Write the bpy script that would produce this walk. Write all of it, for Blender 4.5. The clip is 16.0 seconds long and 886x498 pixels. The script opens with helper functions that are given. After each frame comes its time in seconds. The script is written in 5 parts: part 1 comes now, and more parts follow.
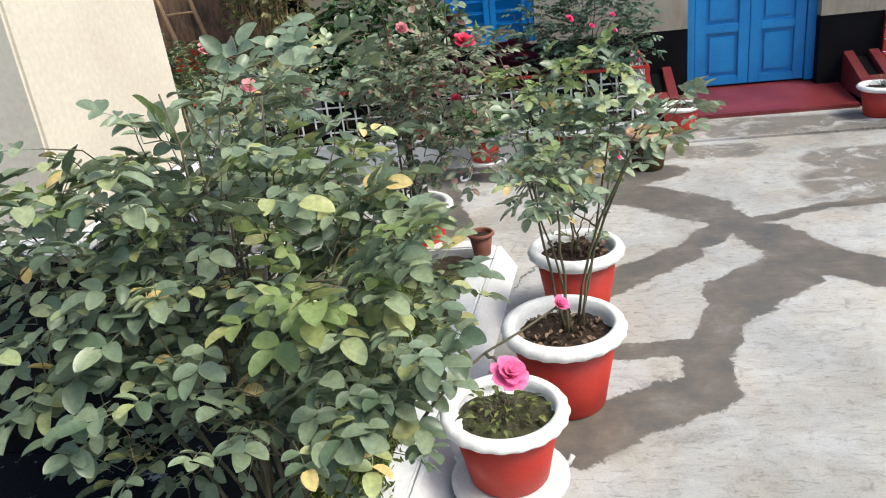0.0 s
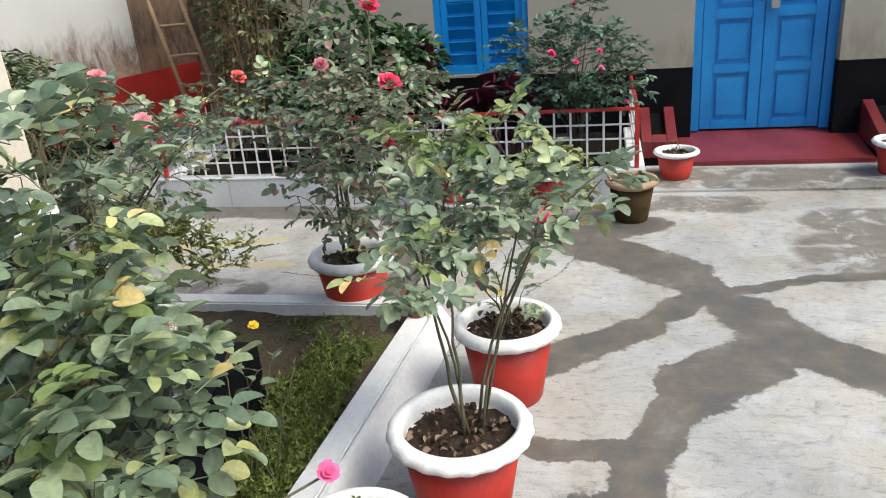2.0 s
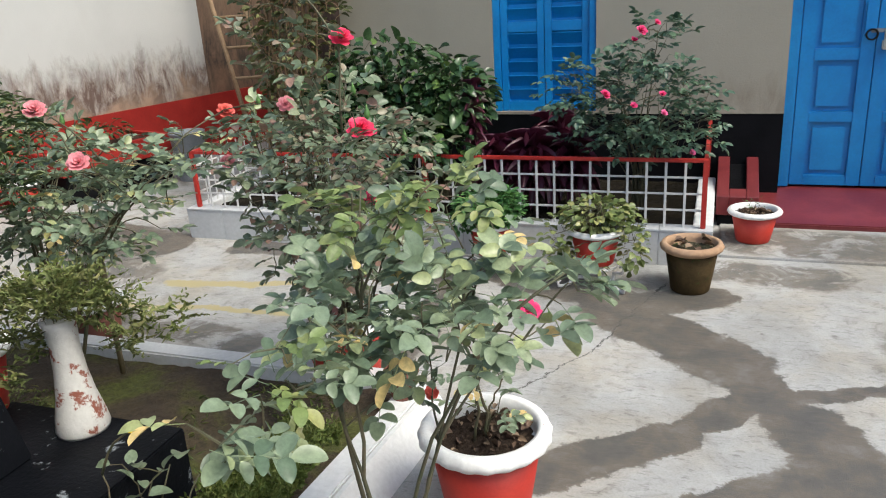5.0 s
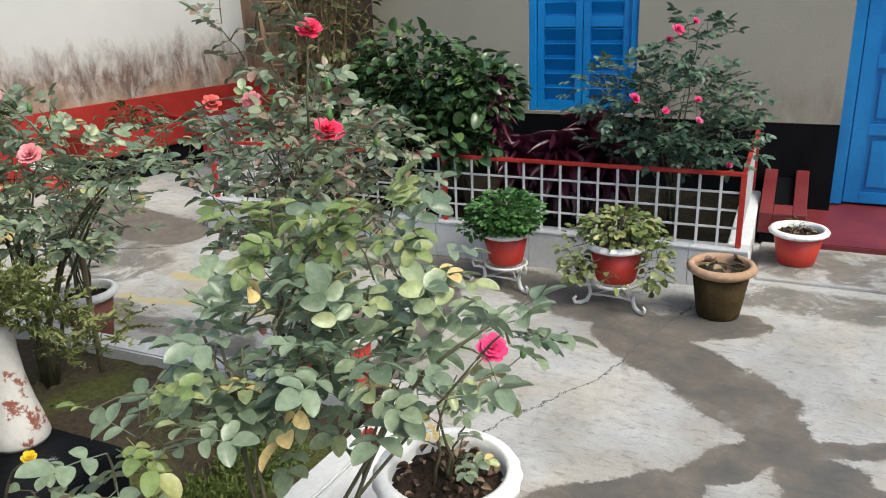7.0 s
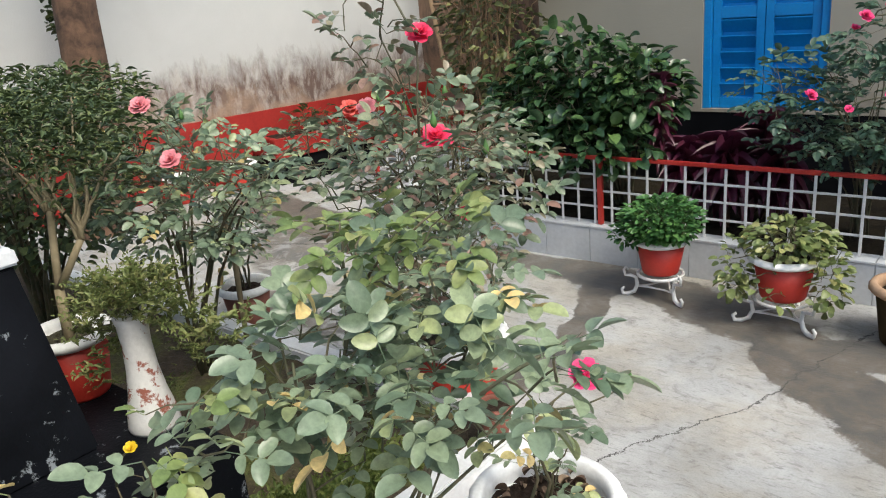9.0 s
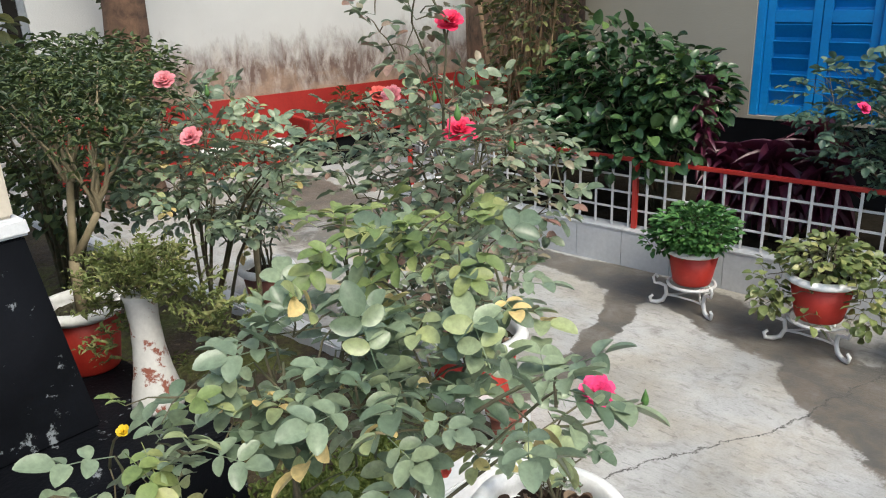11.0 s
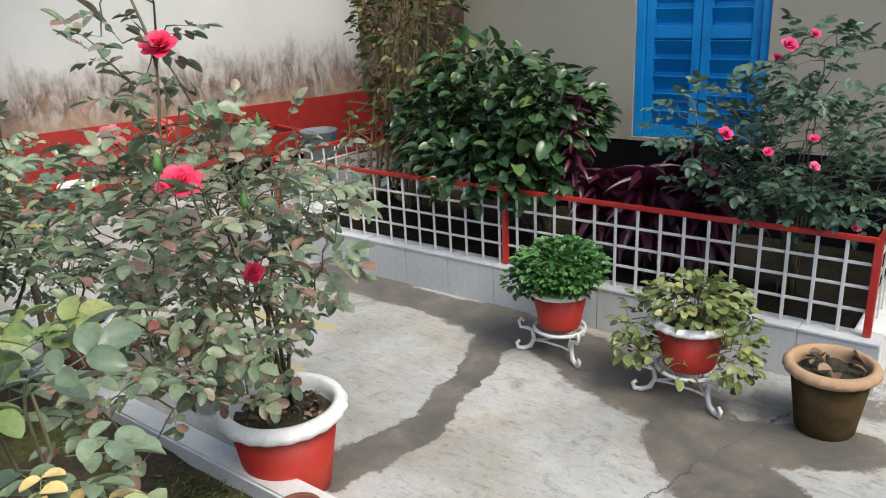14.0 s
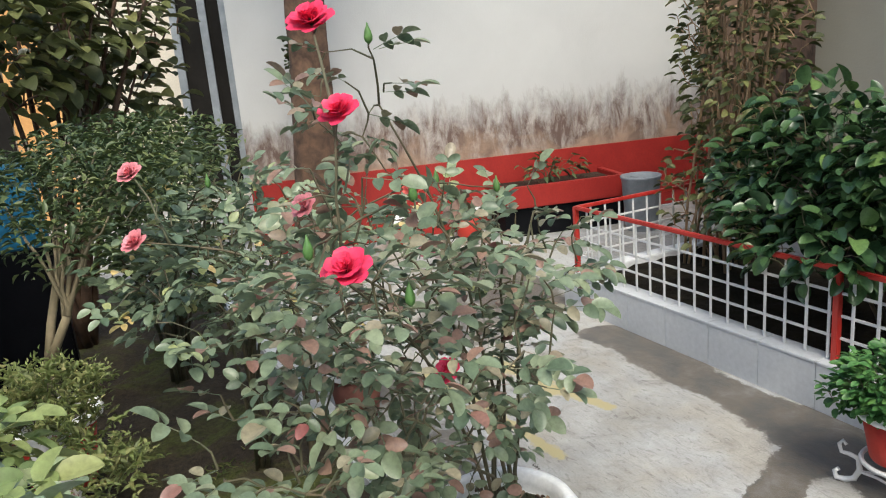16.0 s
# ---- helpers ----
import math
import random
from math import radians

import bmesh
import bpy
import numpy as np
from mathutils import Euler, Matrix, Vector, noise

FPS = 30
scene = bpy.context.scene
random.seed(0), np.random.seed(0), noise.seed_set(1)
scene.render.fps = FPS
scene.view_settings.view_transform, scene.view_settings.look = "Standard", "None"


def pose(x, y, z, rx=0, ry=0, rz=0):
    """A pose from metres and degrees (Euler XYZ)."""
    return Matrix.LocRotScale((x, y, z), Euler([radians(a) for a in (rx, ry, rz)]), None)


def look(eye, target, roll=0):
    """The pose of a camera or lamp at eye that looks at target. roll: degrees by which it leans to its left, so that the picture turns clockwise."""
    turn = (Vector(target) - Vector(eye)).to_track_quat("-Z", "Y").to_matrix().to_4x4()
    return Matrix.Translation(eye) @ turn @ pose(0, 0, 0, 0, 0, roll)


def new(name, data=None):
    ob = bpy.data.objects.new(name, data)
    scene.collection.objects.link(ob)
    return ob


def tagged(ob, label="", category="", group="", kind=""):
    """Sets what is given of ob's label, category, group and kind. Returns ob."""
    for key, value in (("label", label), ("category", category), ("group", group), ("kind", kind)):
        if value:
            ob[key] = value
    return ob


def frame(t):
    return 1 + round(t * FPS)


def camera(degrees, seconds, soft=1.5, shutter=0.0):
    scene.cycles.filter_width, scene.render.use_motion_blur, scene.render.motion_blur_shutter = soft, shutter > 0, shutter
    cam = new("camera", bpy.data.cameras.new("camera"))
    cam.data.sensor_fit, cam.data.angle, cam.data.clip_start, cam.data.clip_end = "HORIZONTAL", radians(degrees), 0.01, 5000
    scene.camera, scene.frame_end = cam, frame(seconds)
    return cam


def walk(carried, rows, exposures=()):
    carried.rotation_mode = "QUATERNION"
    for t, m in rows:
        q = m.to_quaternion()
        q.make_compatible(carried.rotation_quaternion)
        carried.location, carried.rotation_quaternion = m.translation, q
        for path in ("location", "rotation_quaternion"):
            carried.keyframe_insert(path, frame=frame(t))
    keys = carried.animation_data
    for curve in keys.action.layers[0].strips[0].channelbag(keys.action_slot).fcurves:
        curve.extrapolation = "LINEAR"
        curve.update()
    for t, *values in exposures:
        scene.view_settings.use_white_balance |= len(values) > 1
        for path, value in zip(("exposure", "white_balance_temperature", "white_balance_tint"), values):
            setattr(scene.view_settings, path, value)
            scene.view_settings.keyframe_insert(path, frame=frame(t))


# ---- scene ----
cam = camera(59.8, 16.0, 1.1)
PATH = [
    (0, (-0.138, -0.041, 1.646), (-0.455, 1.777, 0.876), -7.0),
    (0.5, (-0.081, 0.144, 1.624), (-0.22, 2.0, 0.894), -3.7),
    (1, (-0.034, 0.276, 1.624), (-0.094, 2.132, 0.882), -5.5),
    (1.5, (0.094, 0.4, 1.627), (-0.216, 2.245, 0.92), -4.9),
    (2, (0.251, 0.464, 1.643), (-0.152, 2.282, 0.913), -4.7),
    (2.5, (0.277, 0.606, 1.618), (-0.056, 2.437, 0.887), -2.3),
    (3, (0.286, 0.769, 1.613), (-0.009, 2.6, 0.864), -4.3),
    (3.5, (0.364, 0.866, 1.622), (-0.11, 2.678, 0.923), -6.2),
    (4, (0.52, 0.941, 1.632), (-0.11, 2.724, 0.981), -5.6),
    (4.5, (0.558, 1.002, 1.613), (-0.132, 2.745, 0.916), -5.8),
    (5, (0.52, 1.092, 1.608), (-0.134, 2.864, 0.952), -3.6),
    (7.5, (0.677, 1.507, 1.585), (-0.169, 3.188, 0.906), -3.4),
    (8, (0.674, 1.589, 1.582), (-0.259, 3.212, 0.877), -5.8),
    (8.5, (0.763, 1.634, 1.582), (-0.351, 3.139, 0.88), -5.3),
    (9, (0.806, 1.628, 1.583), (-0.403, 3.084, 0.936), -5.3),
    (11.5, (0.776, 1.769, 1.57), (-0.498, 3.151, 0.888), -2.2),
    (12, (0.764, 1.833, 1.557), (-0.437, 3.234, 0.786), -4.5),
    (12.5, (0.831, 1.955, 1.563), (-0.501, 3.271, 0.86), -5.6),
    (13, (0.941, 2.085, 1.555), (-0.399, 3.388, 0.845), -4.9),
    (13.5, (0.933, 2.196, 1.557), (-0.31, 3.604, 0.87), -3.4),
    (14, (0.865, 2.345, 1.545), (-0.309, 3.834, 0.908), -2.7),
    (14.5, (0.843, 2.485, 1.536), (-0.576, 3.744, 0.902), -6.7),
    (15, (0.881, 2.648, 1.546), (-0.789, 3.59, 0.973), -5.0),
    (15.5, (0.861, 2.745, 1.553), (-0.883, 3.57, 1.024), -4.8),
    (16, (0.746, 2.821, 1.552), (-1.001, 3.657, 1.054), -5.0),
]
walk(cam, [(t, look(eye, target, roll)) for t, eye, target, roll in PATH], [(0, 1.08, 6550, 4), (3, 1.0, 6550, 3), (5, 0.93, 6550, 3), (16, 0.92, 6500, 3)])

# ---- world and light: open courtyard under a bright hazy sky ----
world = bpy.data.worlds.new("sky")
scene.world = world
world.use_nodes = True
_nt = world.node_tree
_sky = _nt.nodes.new("ShaderNodeTexSky")
_sky.sky_type, _sky.sun_disc = "NISHITA", False
_sky.sun_elevation, _sky.sun_rotation = radians(54), radians(108)
_sky.dust_density, _sky.ozone_density = 3.0, 1.0
_nt.nodes["Background"].inputs["Strength"].default_value = 0.15
_nt.links.new(_sky.outputs[0], _nt.nodes["Background"].inputs["Color"])
sun = new("sun", bpy.data.lights.new("sun", "SUN"))
sun.data.energy, sun.data.angle, sun.data.color = 1.6, radians(25), (1.0, 0.93, 0.84)
sun.matrix_world = look((4.8, -1.6, 7.0), (0, 0, 0))

# ---- materials ----
def nodes_of(name):
    m = bpy.data.materials.new(name)
    m.use_nodes = True
    return m, m.node_tree.nodes, m.node_tree.links, m.node_tree.nodes["Principled BSDF"]


def ramp(nodes, stops):
    r = nodes.new("ShaderNodeValToRGB")
    els = r.color_ramp.elements
    while len(els) < len(stops):
        els.new(0.5)
    for e, (p, c) in zip(els, stops):
        e.position, e.color = p, (*c, 1)
    return r


def noise_tex(nodes, links, coord, scale, detail=6, rough=0.6, distort=0.0):
    n = nodes.new("ShaderNodeTexNoise")
    n.inputs["Scale"].default_value, n.inputs["Detail"].default_value = scale, detail
    n.inputs["Roughness"].default_value, n.inputs["Distortion"].default_value = rough, distort
    links.new(coord, n.inputs["Vector"])
    return n


def mix(nodes, links, fac, a, b, mode="MIX"):
    m = nodes.new("ShaderNodeMix")
    m.data_type, m.blend_type = "RGBA", mode
    for sock, v in ((m.inputs[0], fac), (m.inputs[6], a), (m.inputs[7], b)):
        if isinstance(v, (int, float)):
            sock.default_value = v
        elif isinstance(v, tuple):
            sock.default_value = (*v, 1)
        else:
            links.new(v, sock)
    return m.outputs[2]


def bump(nodes, links, bsdf, height, strength=0.3, dist=0.01):
    b = nodes.new("ShaderNodeBump")
    b.inputs["Strength"].default_value, b.inputs["Distance"].default_value = strength, dist
    links.new(height, b.inputs["Height"])
    links.new(b.outputs[0], bsdf.inputs["Normal"])


def paint(name, a, b, scale=3.0, grain=60.0, rough=0.55, relief=0.25, chip=None, chip_at=0.7, metal=0.0):
    """Painted or mineral surface: two tones at large scale, fine grain, and chips of another colour."""
    m, nodes, links, bsdf = nodes_of(name)
    pos = nodes.new("ShaderNodeNewGeometry").outputs["Position"]
    big = noise_tex(nodes, links, pos, scale, 5, 0.6, 0.4)
    fine = noise_tex(nodes, links, pos, grain, 4, 0.6)
    r = ramp(nodes, [(0.35, a), (0.68, b)])
    links.new(big.outputs[0], r.inputs[0])
    g = ramp(nodes, [(0.25, (0.88, 0.88, 0.88)), (0.75, (1.06, 1.06, 1.06))])
    links.new(fine.outputs[0], g.inputs[0])
    col = mix(nodes, links, 1.0, r.outputs[0], g.outputs[0], "MULTIPLY")
    if chip:
        c = noise_tex(nodes, links, pos, scale * 5, 8, 0.7, 0.2)
        k = ramp(nodes, [(chip_at, (0, 0, 0)), (chip_at + 0.04, (1, 1, 1))])
        links.new(c.outputs[0], k.inputs[0])
        col = mix(nodes, links, k.outputs[0], col, chip)
    links.new(col, bsdf.inputs["Base Color"])
    bsdf.inputs["Roughness"].default_value, bsdf.inputs["Metallic"].default_value = rough, metal
    if max(b) < 0.03:
        bsdf.inputs["Specular IOR Level"].default_value = 0.1
    bump(nodes, links, bsdf, fine.outputs[0], relief, 0.004)
    return m


def leaf_mat(name, stops, rough=0.45, through_light=0.25, per_object=False):
    """Leaves: tone varies from leaf to leaf, light passes through the blade."""
    m, nodes, links, bsdf = nodes_of(name)
    geo = nodes.new("ShaderNodeNewGeometry")
    r = ramp(nodes, stops)
    if per_object:
        a = nodes.new("ShaderNodeObjectInfo").outputs["Random"]
        add = nodes.new("ShaderNodeMath")
        add.operation = "ADD"
        half = nodes.new("ShaderNodeMath")
        half.operation = "MULTIPLY_ADD"
        half.inputs[1].default_value, half.inputs[2].default_value = 0.16, -0.08
        links.new(geo.outputs["Random Per Island"], half.inputs[0])
        links.new(a, add.inputs[0])
        links.new(half.outputs[0], add.inputs[1])
        links.new(add.outputs[0], r.inputs[0])
    else:
        links.new(geo.outputs["Random Per Island"], r.inputs[0])
    fine = noise_tex(nodes, links, geo.outputs["Position"], 90, 3)
    g = ramp(nodes, [(0.3, (0.75, 0.75, 0.75)), (0.7, (1.15, 1.15, 1.15))])
    links.new(fine.outputs[0], g.inputs[0])
    col = mix(nodes, links, 1.0, r.outputs[0], g.outputs[0], "MULTIPLY")
    links.new(col, bsdf.inputs["Base Color"])
    bsdf.inputs["Roughness"].default_value = rough
    tr = nodes.new("ShaderNodeBsdfTranslucent")
    links.new(col, tr.inputs["Color"])
    ms = nodes.new("ShaderNodeMixShader")
    ms.inputs[0].default_value = through_light
    links.new(bsdf.outputs[0], ms.inputs[1])
    links.new(tr.outputs[0], ms.inputs[2])
    links.new(ms.outputs[0], nodes["Material Output"].inputs["Surface"])
    bump(nodes, links, bsdf, fine.outputs[0], 0.2, 0.002)
    return m


def segments_mask(nodes, links, vec, segs):
    """Nearness to a set of segments ((x0, y0), (x1, y1), radius): distance / radius, the least of all."""
    best = None
    for (x0, y0), (x1, y1), rad in segs:
        def vm(op, a, b=None, scale=None):
            n = nodes.new("ShaderNodeVectorMath")
            n.operation = op
            for i, v in enumerate((a, b)):
                if isinstance(v, tuple):
                    n.inputs[i].default_value = v
                elif v is not None:
                    links.new(v, n.inputs[i])
            if scale is not None:
                links.new(scale, n.inputs["Scale"])
            return n
        dx, dy = x1 - x0, y1 - y0
        ll = max(dx * dx + dy * dy, 1e-6)
        pa = vm("SUBTRACT", vec, (x0, y0, 0.0))
        h = nodes.new("ShaderNodeClamp")
        links.new(vm("DOT_PRODUCT", pa.outputs[0], (dx / ll, dy / ll, 0.0)).outputs["Value"], h.inputs[0])
        q = vm("SCALE", (dx, dy, 0.0), scale=h.outputs[0])
        d = vm("LENGTH", vm("SUBTRACT", pa.outputs[0], q.outputs[0]).outputs[0])
        m = nodes.new("ShaderNodeMath")
        m.operation = "MULTIPLY"
        m.inputs[1].default_value = 1 / rad
        links.new(d.outputs["Value"], m.inputs[0])
        if best is None:
            best = m.outputs[0]
        else:
            k = nodes.new("ShaderNodeMath")
            k.operation = "MINIMUM"
            links.new(best, k.inputs[0])
            links.new(m.outputs[0], k.inputs[1])
            best = k.outputs[0]
    return best


# runs of wet on the concrete, where pots have been watered
WET = [
    ((0.20, 4.60), (0.62, 4.22), 0.19), ((0.62, 4.22), (0.86, 3.82), 0.12), ((0.86, 3.82), (1.06, 3.44), 0.17),
    ((1.06, 3.44), (1.45, 3.22), 0.16), ((1.45, 3.22), (2.0, 2.75), 0.18), ((0.68, 3.95), (0.42, 3.58), 0.07),
    ((0.42, 3.58), (-0.05, 3.25), 0.11), ((0.95, 3.45), (0.62, 3.12), 0.16), ((0.62, 3.12), (0.40, 2.75), 0.09),
    ((0.40, 2.75), (0.05, 2.68), 0.07), ((0.40, 2.75), (0.32, 2.40), 0.10), ((0.32, 2.40), (-0.15, 2.12), 0.13),
    ((0.90, 4.02), (1.30, 4.16), 0.045), ((1.30, 4.16), (1.85, 4.24), 0.05),
    ((0.15, 4.62), (-0.05, 4.88), 0.17), ((-0.05, 4.88), (-0.60, 5.12), 0.18), ((-0.60, 5.12), (-1.2, 5.2), 0.17),
    ((-1.2, 5.2), (-2.4, 5.28), 0.13), ((-1.0, 5.05), (-0.86, 4.75), 0.09), ((-0.86, 4.75), (-0.80, 4.25), 0.07),
    ((-0.80, 4.25), (-0.86, 3.85), 0.10), ((0.1, 4.75), (0.55, 4.95), 0.13), ((-3.1, 5.2), (-4.4, 5.5), 0.25),
]
DAMP = [((1.55, 4.5), (1.9, 4.62), 0.30), ((1.9, 4.55), (2.6, 4.6), 0.38), ((1.6, 4.98), (2.3, 5.0), 0.22), ((0.7, 5.85), (2.2, 5.75), 0.24), ((0.5, 5.35), (1.1, 5.3), 0.16), ((1.75, 4.25), (2.2, 4.1), 0.16),
        ((-3.4, 4.9), (-2.9, 4.6), 0.25), ((-2.6, 4.1), (-1.6, 3.95), 0.12)]
YELLOW = [((-2.5, 4.6), (-1.95, 4.68), 0.05), ((-1.95, 4.68), (-1.72, 4.74), 0.035), ((-2.6, 4.25), (-1.5, 4.32), 0.03)]
CRACK = [((-0.42, 3.3), (-0.19, 3.83), 0.0035), ((-0.19, 3.83), (0.11, 4.37), 0.0035), ((0.11, 4.37), (0.31, 5.13), 0.004),
         ((-1.5, 4.2), (-1.05, 4.05), 0.005), ((-3.4, 4.75), (-2.9, 4.98), 0.008)]


def concrete_floor():
    m, nodes, links, bsdf = nodes_of("courtyard_concrete")
    pos = nodes.new("ShaderNodeNewGeometry").outputs["Position"]
    big = noise_tex(nodes, links, pos, 1.1, 6, 0.6, 0.5)
    mid = noise_tex(nodes, links, pos, 7.0, 8, 0.7, 1.2)
    fine = noise_tex(nodes, links, pos, 120, 4, 0.6)
    r = ramp(nodes, [(0.34, (0.27, 0.265, 0.255)), (0.6, (0.41, 0.405, 0.395))])
    links.new(big.outputs[0], r.inputs[0])
    # trowel marks, drawn out along one direction
    mp = nodes.new("ShaderNodeMapping")
    mp.inputs["Rotation"].default_value, mp.inputs["Scale"].default_value = (0, 0, radians(35)), (4.0, 22.0, 1.0)
    links.new(pos, mp.inputs[0])
    tro = noise_tex(nodes, links, mp.outputs[0], 1.6, 6, 0.65, 0.8)
    t2 = ramp(nodes, [(0.33, (0.60, 0.59, 0.57)), (0.46, (1.0, 1.0, 1.0)), (0.8, (1.08, 1.08, 1.08))])
    links.new(tro.outputs[0], t2.inputs[0])
    col = mix(nodes, links, 0.32, r.outputs[0], t2.outputs[0], "MULTIPLY")
    g = ramp(nodes, [(0.30, (0.55, 0.54, 0.52)), (0.44, (0.93, 0.925, 0.915)), (0.7, (1.10, 1.10, 1.10))])
    links.new(mid.outputs[0], g.inputs[0])
    col = mix(nodes, links, 0.85, col, g.outputs[0], "MULTIPLY")
    # short dark scuffs and flecks in the cement skin
    mp3 = nodes.new("ShaderNodeMapping")
    mp3.inputs["Rotation"].default_value, mp3.inputs["Scale"].default_value = (0, 0, radians(28)), (11.0, 22.0, 1.0)
    links.new(pos, mp3.inputs[0])
    fl = ramp(nodes, [(0.60, (1, 1, 1)), (0.68, (0.62, 0.61, 0.60))])
    links.new(noise_tex(nodes, links, mp3.outputs[0], 1.3, 4, 0.62, 1.6).outputs[0], fl.inputs[0])
    col = mix(nodes, links, 0.6, col, fl.outputs[0], "MULTIPLY")
    mp4 = nodes.new("ShaderNodeMapping")
    mp4.inputs["Rotation"].default_value, mp4.inputs["Scale"].default_value = (0, 0, radians(40)), (16.0, 52.0, 1.0)
    links.new(pos, mp4.inputs[0])
    nick = ramp(nodes, [(0.60, (1, 1, 1)), (0.66, (0.42, 0.41, 0.40))])
    links.new(noise_tex(nodes, links, mp4.outputs[0], 1.0, 3, 0.55, 0.4).outputs[0], nick.inputs[0])
    col = mix(nodes, links, 0.42, col, nick.outputs[0], "MULTIPLY")
    warm = ramp(nodes, [(0.42, (0.98, 1.0, 1.03)), (0.62, (0.92, 0.88, 0.81))])
    links.new(noise_tex(nodes, links, pos, 2.3, 6, 0.62, 0.3).outputs[0], warm.inputs[0])
    col = mix(nodes, links, 1.0, col, warm.outputs[0], "MULTIPLY")
    grit = ramp(nodes, [(0.30, (0.80, 0.80, 0.80)), (0.5, (1, 1, 1)), (0.72, (1.08, 1.08, 1.08))])
    links.new(fine.outputs[0], grit.inputs[0])
    col = mix(nodes, links, 0.7, col, grit.outputs[0], "MULTIPLY")
    # frayed outline of the wet: the place is shifted by noise
    warp = noise_tex(nodes, links, pos, 5.0, 9, 0.78)
    warp2 = noise_tex(nodes, links, pos, 1.7, 3, 0.5)
    sh = nodes.new("ShaderNodeVectorMath")
    sh.operation = "MULTIPLY_ADD"
    sh.inputs[1].default_value = (0.16, 0.16, 0)
    links.new(warp.outputs[1], sh.inputs[0])
    sh2 = nodes.new("ShaderNodeVectorMath")
    sh2.operation = "MULTIPLY_ADD"
    sh2.inputs[1].default_value = (0.16, 0.16, 0)
    links.new(warp2.outputs[1], sh2.inputs[0])
    links.new(pos, sh2.inputs[2])
    links.new(sh2.outputs[0], sh.inputs[2])
    sub = nodes.new("ShaderNodeVectorMath")
    sub.operation = "SUBTRACT"
    sub.inputs[1].default_value = (0.16, 0.16, 0)
    links.new(sh.outputs[0], sub.inputs[0])
    flat = nodes.new("ShaderNodeVectorMath")
    flat.operation = "MULTIPLY"
    flat.inputs[1].default_value = (1, 1, 0)
    links.new(sub.outputs[0], flat.inputs[0])
    vec = flat.outputs[0]

    patch = ramp(nodes, [(0.40, (0, 0, 0)), (0.50, (1, 1, 1))])
    links.new(noise_tex(nodes, links, pos, 4.5, 7, 0.7, 0.6).outputs[0], patch.inputs[0])

    def edge(segs, a, b, fray=0.0):
        k = ramp(nodes, [(a, (1, 1, 1)), (b, (0, 0, 0))])
        s = nodes.new("ShaderNodeMath")
        s.operation = "MULTIPLY"
        s.inputs[1].default_value = 0.5
        near = segments_mask(nodes, links, vec, segs)
        if fray:
            fr = nodes.new("ShaderNodeMath")
            fr.operation = "MULTIPLY_ADD"
            fr.inputs[1].default_value = fray
            links.new(noise_tex(nodes, links, pos, 11.0, 9, 0.75, 0.5).outputs[0], fr.inputs[0])
            links.new(near, fr.inputs[2])
            off = nodes.new("ShaderNodeMath")
            off.operation = "SUBTRACT"
            off.inputs[1].default_value = fray * 0.5
            links.new(fr.outputs[0], off.inputs[0])
            near = off.outputs[0]
        links.new(near, s.inputs[0])
        links.new(s.outputs[0], k.inputs[0])
        return k.outputs[0]
    damp = mix(nodes, links, 1.0, edge(DAMP, 0.44, 0.56), patch.outputs[0], "MULTIPLY")
    wet = edge(WET, 0.48, 0.525, 0.95)
    yel = edge(YELLOW, 0.35, 0.6)
    crack = edge(CRACK, 0.3, 0.6)
    wetcol = ramp(nodes, [(0.33, (0.078, 0.074, 0.070)), (0.45, (0.102, 0.096, 0.087)), (0.53, (0.130, 0.112, 0.092)), (0.60, (0.152, 0.141, 0.126)), (0.70, (0.21, 0.202, 0.188))])
    links.new(noise_tex(nodes, links, pos, 5.0, 9, 0.72, 0.2).outputs[0], wetcol.inputs[0])
    col = mix(nodes, links, damp, col, mix(nodes, links, 0.85, col, wetcol.outputs[0]))
    col = mix(nodes, links, yel, col, (0.36, 0.31, 0.17))
    col = mix(nodes, links, wet, col, wetcol.outputs[0])
    col = mix(nodes, links, crack, col, (0.06, 0.057, 0.053))
    links.new(col, bsdf.inputs["Base Color"])
    rr = nodes.new("ShaderNodeMix")
    rr.inputs[2].default_value, rr.inputs[3].default_value = 0.85, 0.42
    links.new(wet, rr.inputs[0])
    links.new(rr.outputs[0], bsdf.inputs["Roughness"])
    h = mix(nodes, links, 0.35, mid.outputs[0], fine.outputs[0])
    h = mix(nodes, links, 0.4, h, tro.outputs[0])
    h = mix(nodes, links, crack, h, (0.0, 0.0, 0.0))
    bump(nodes, links, bsdf, h, 0.5, 0.014)
    return m


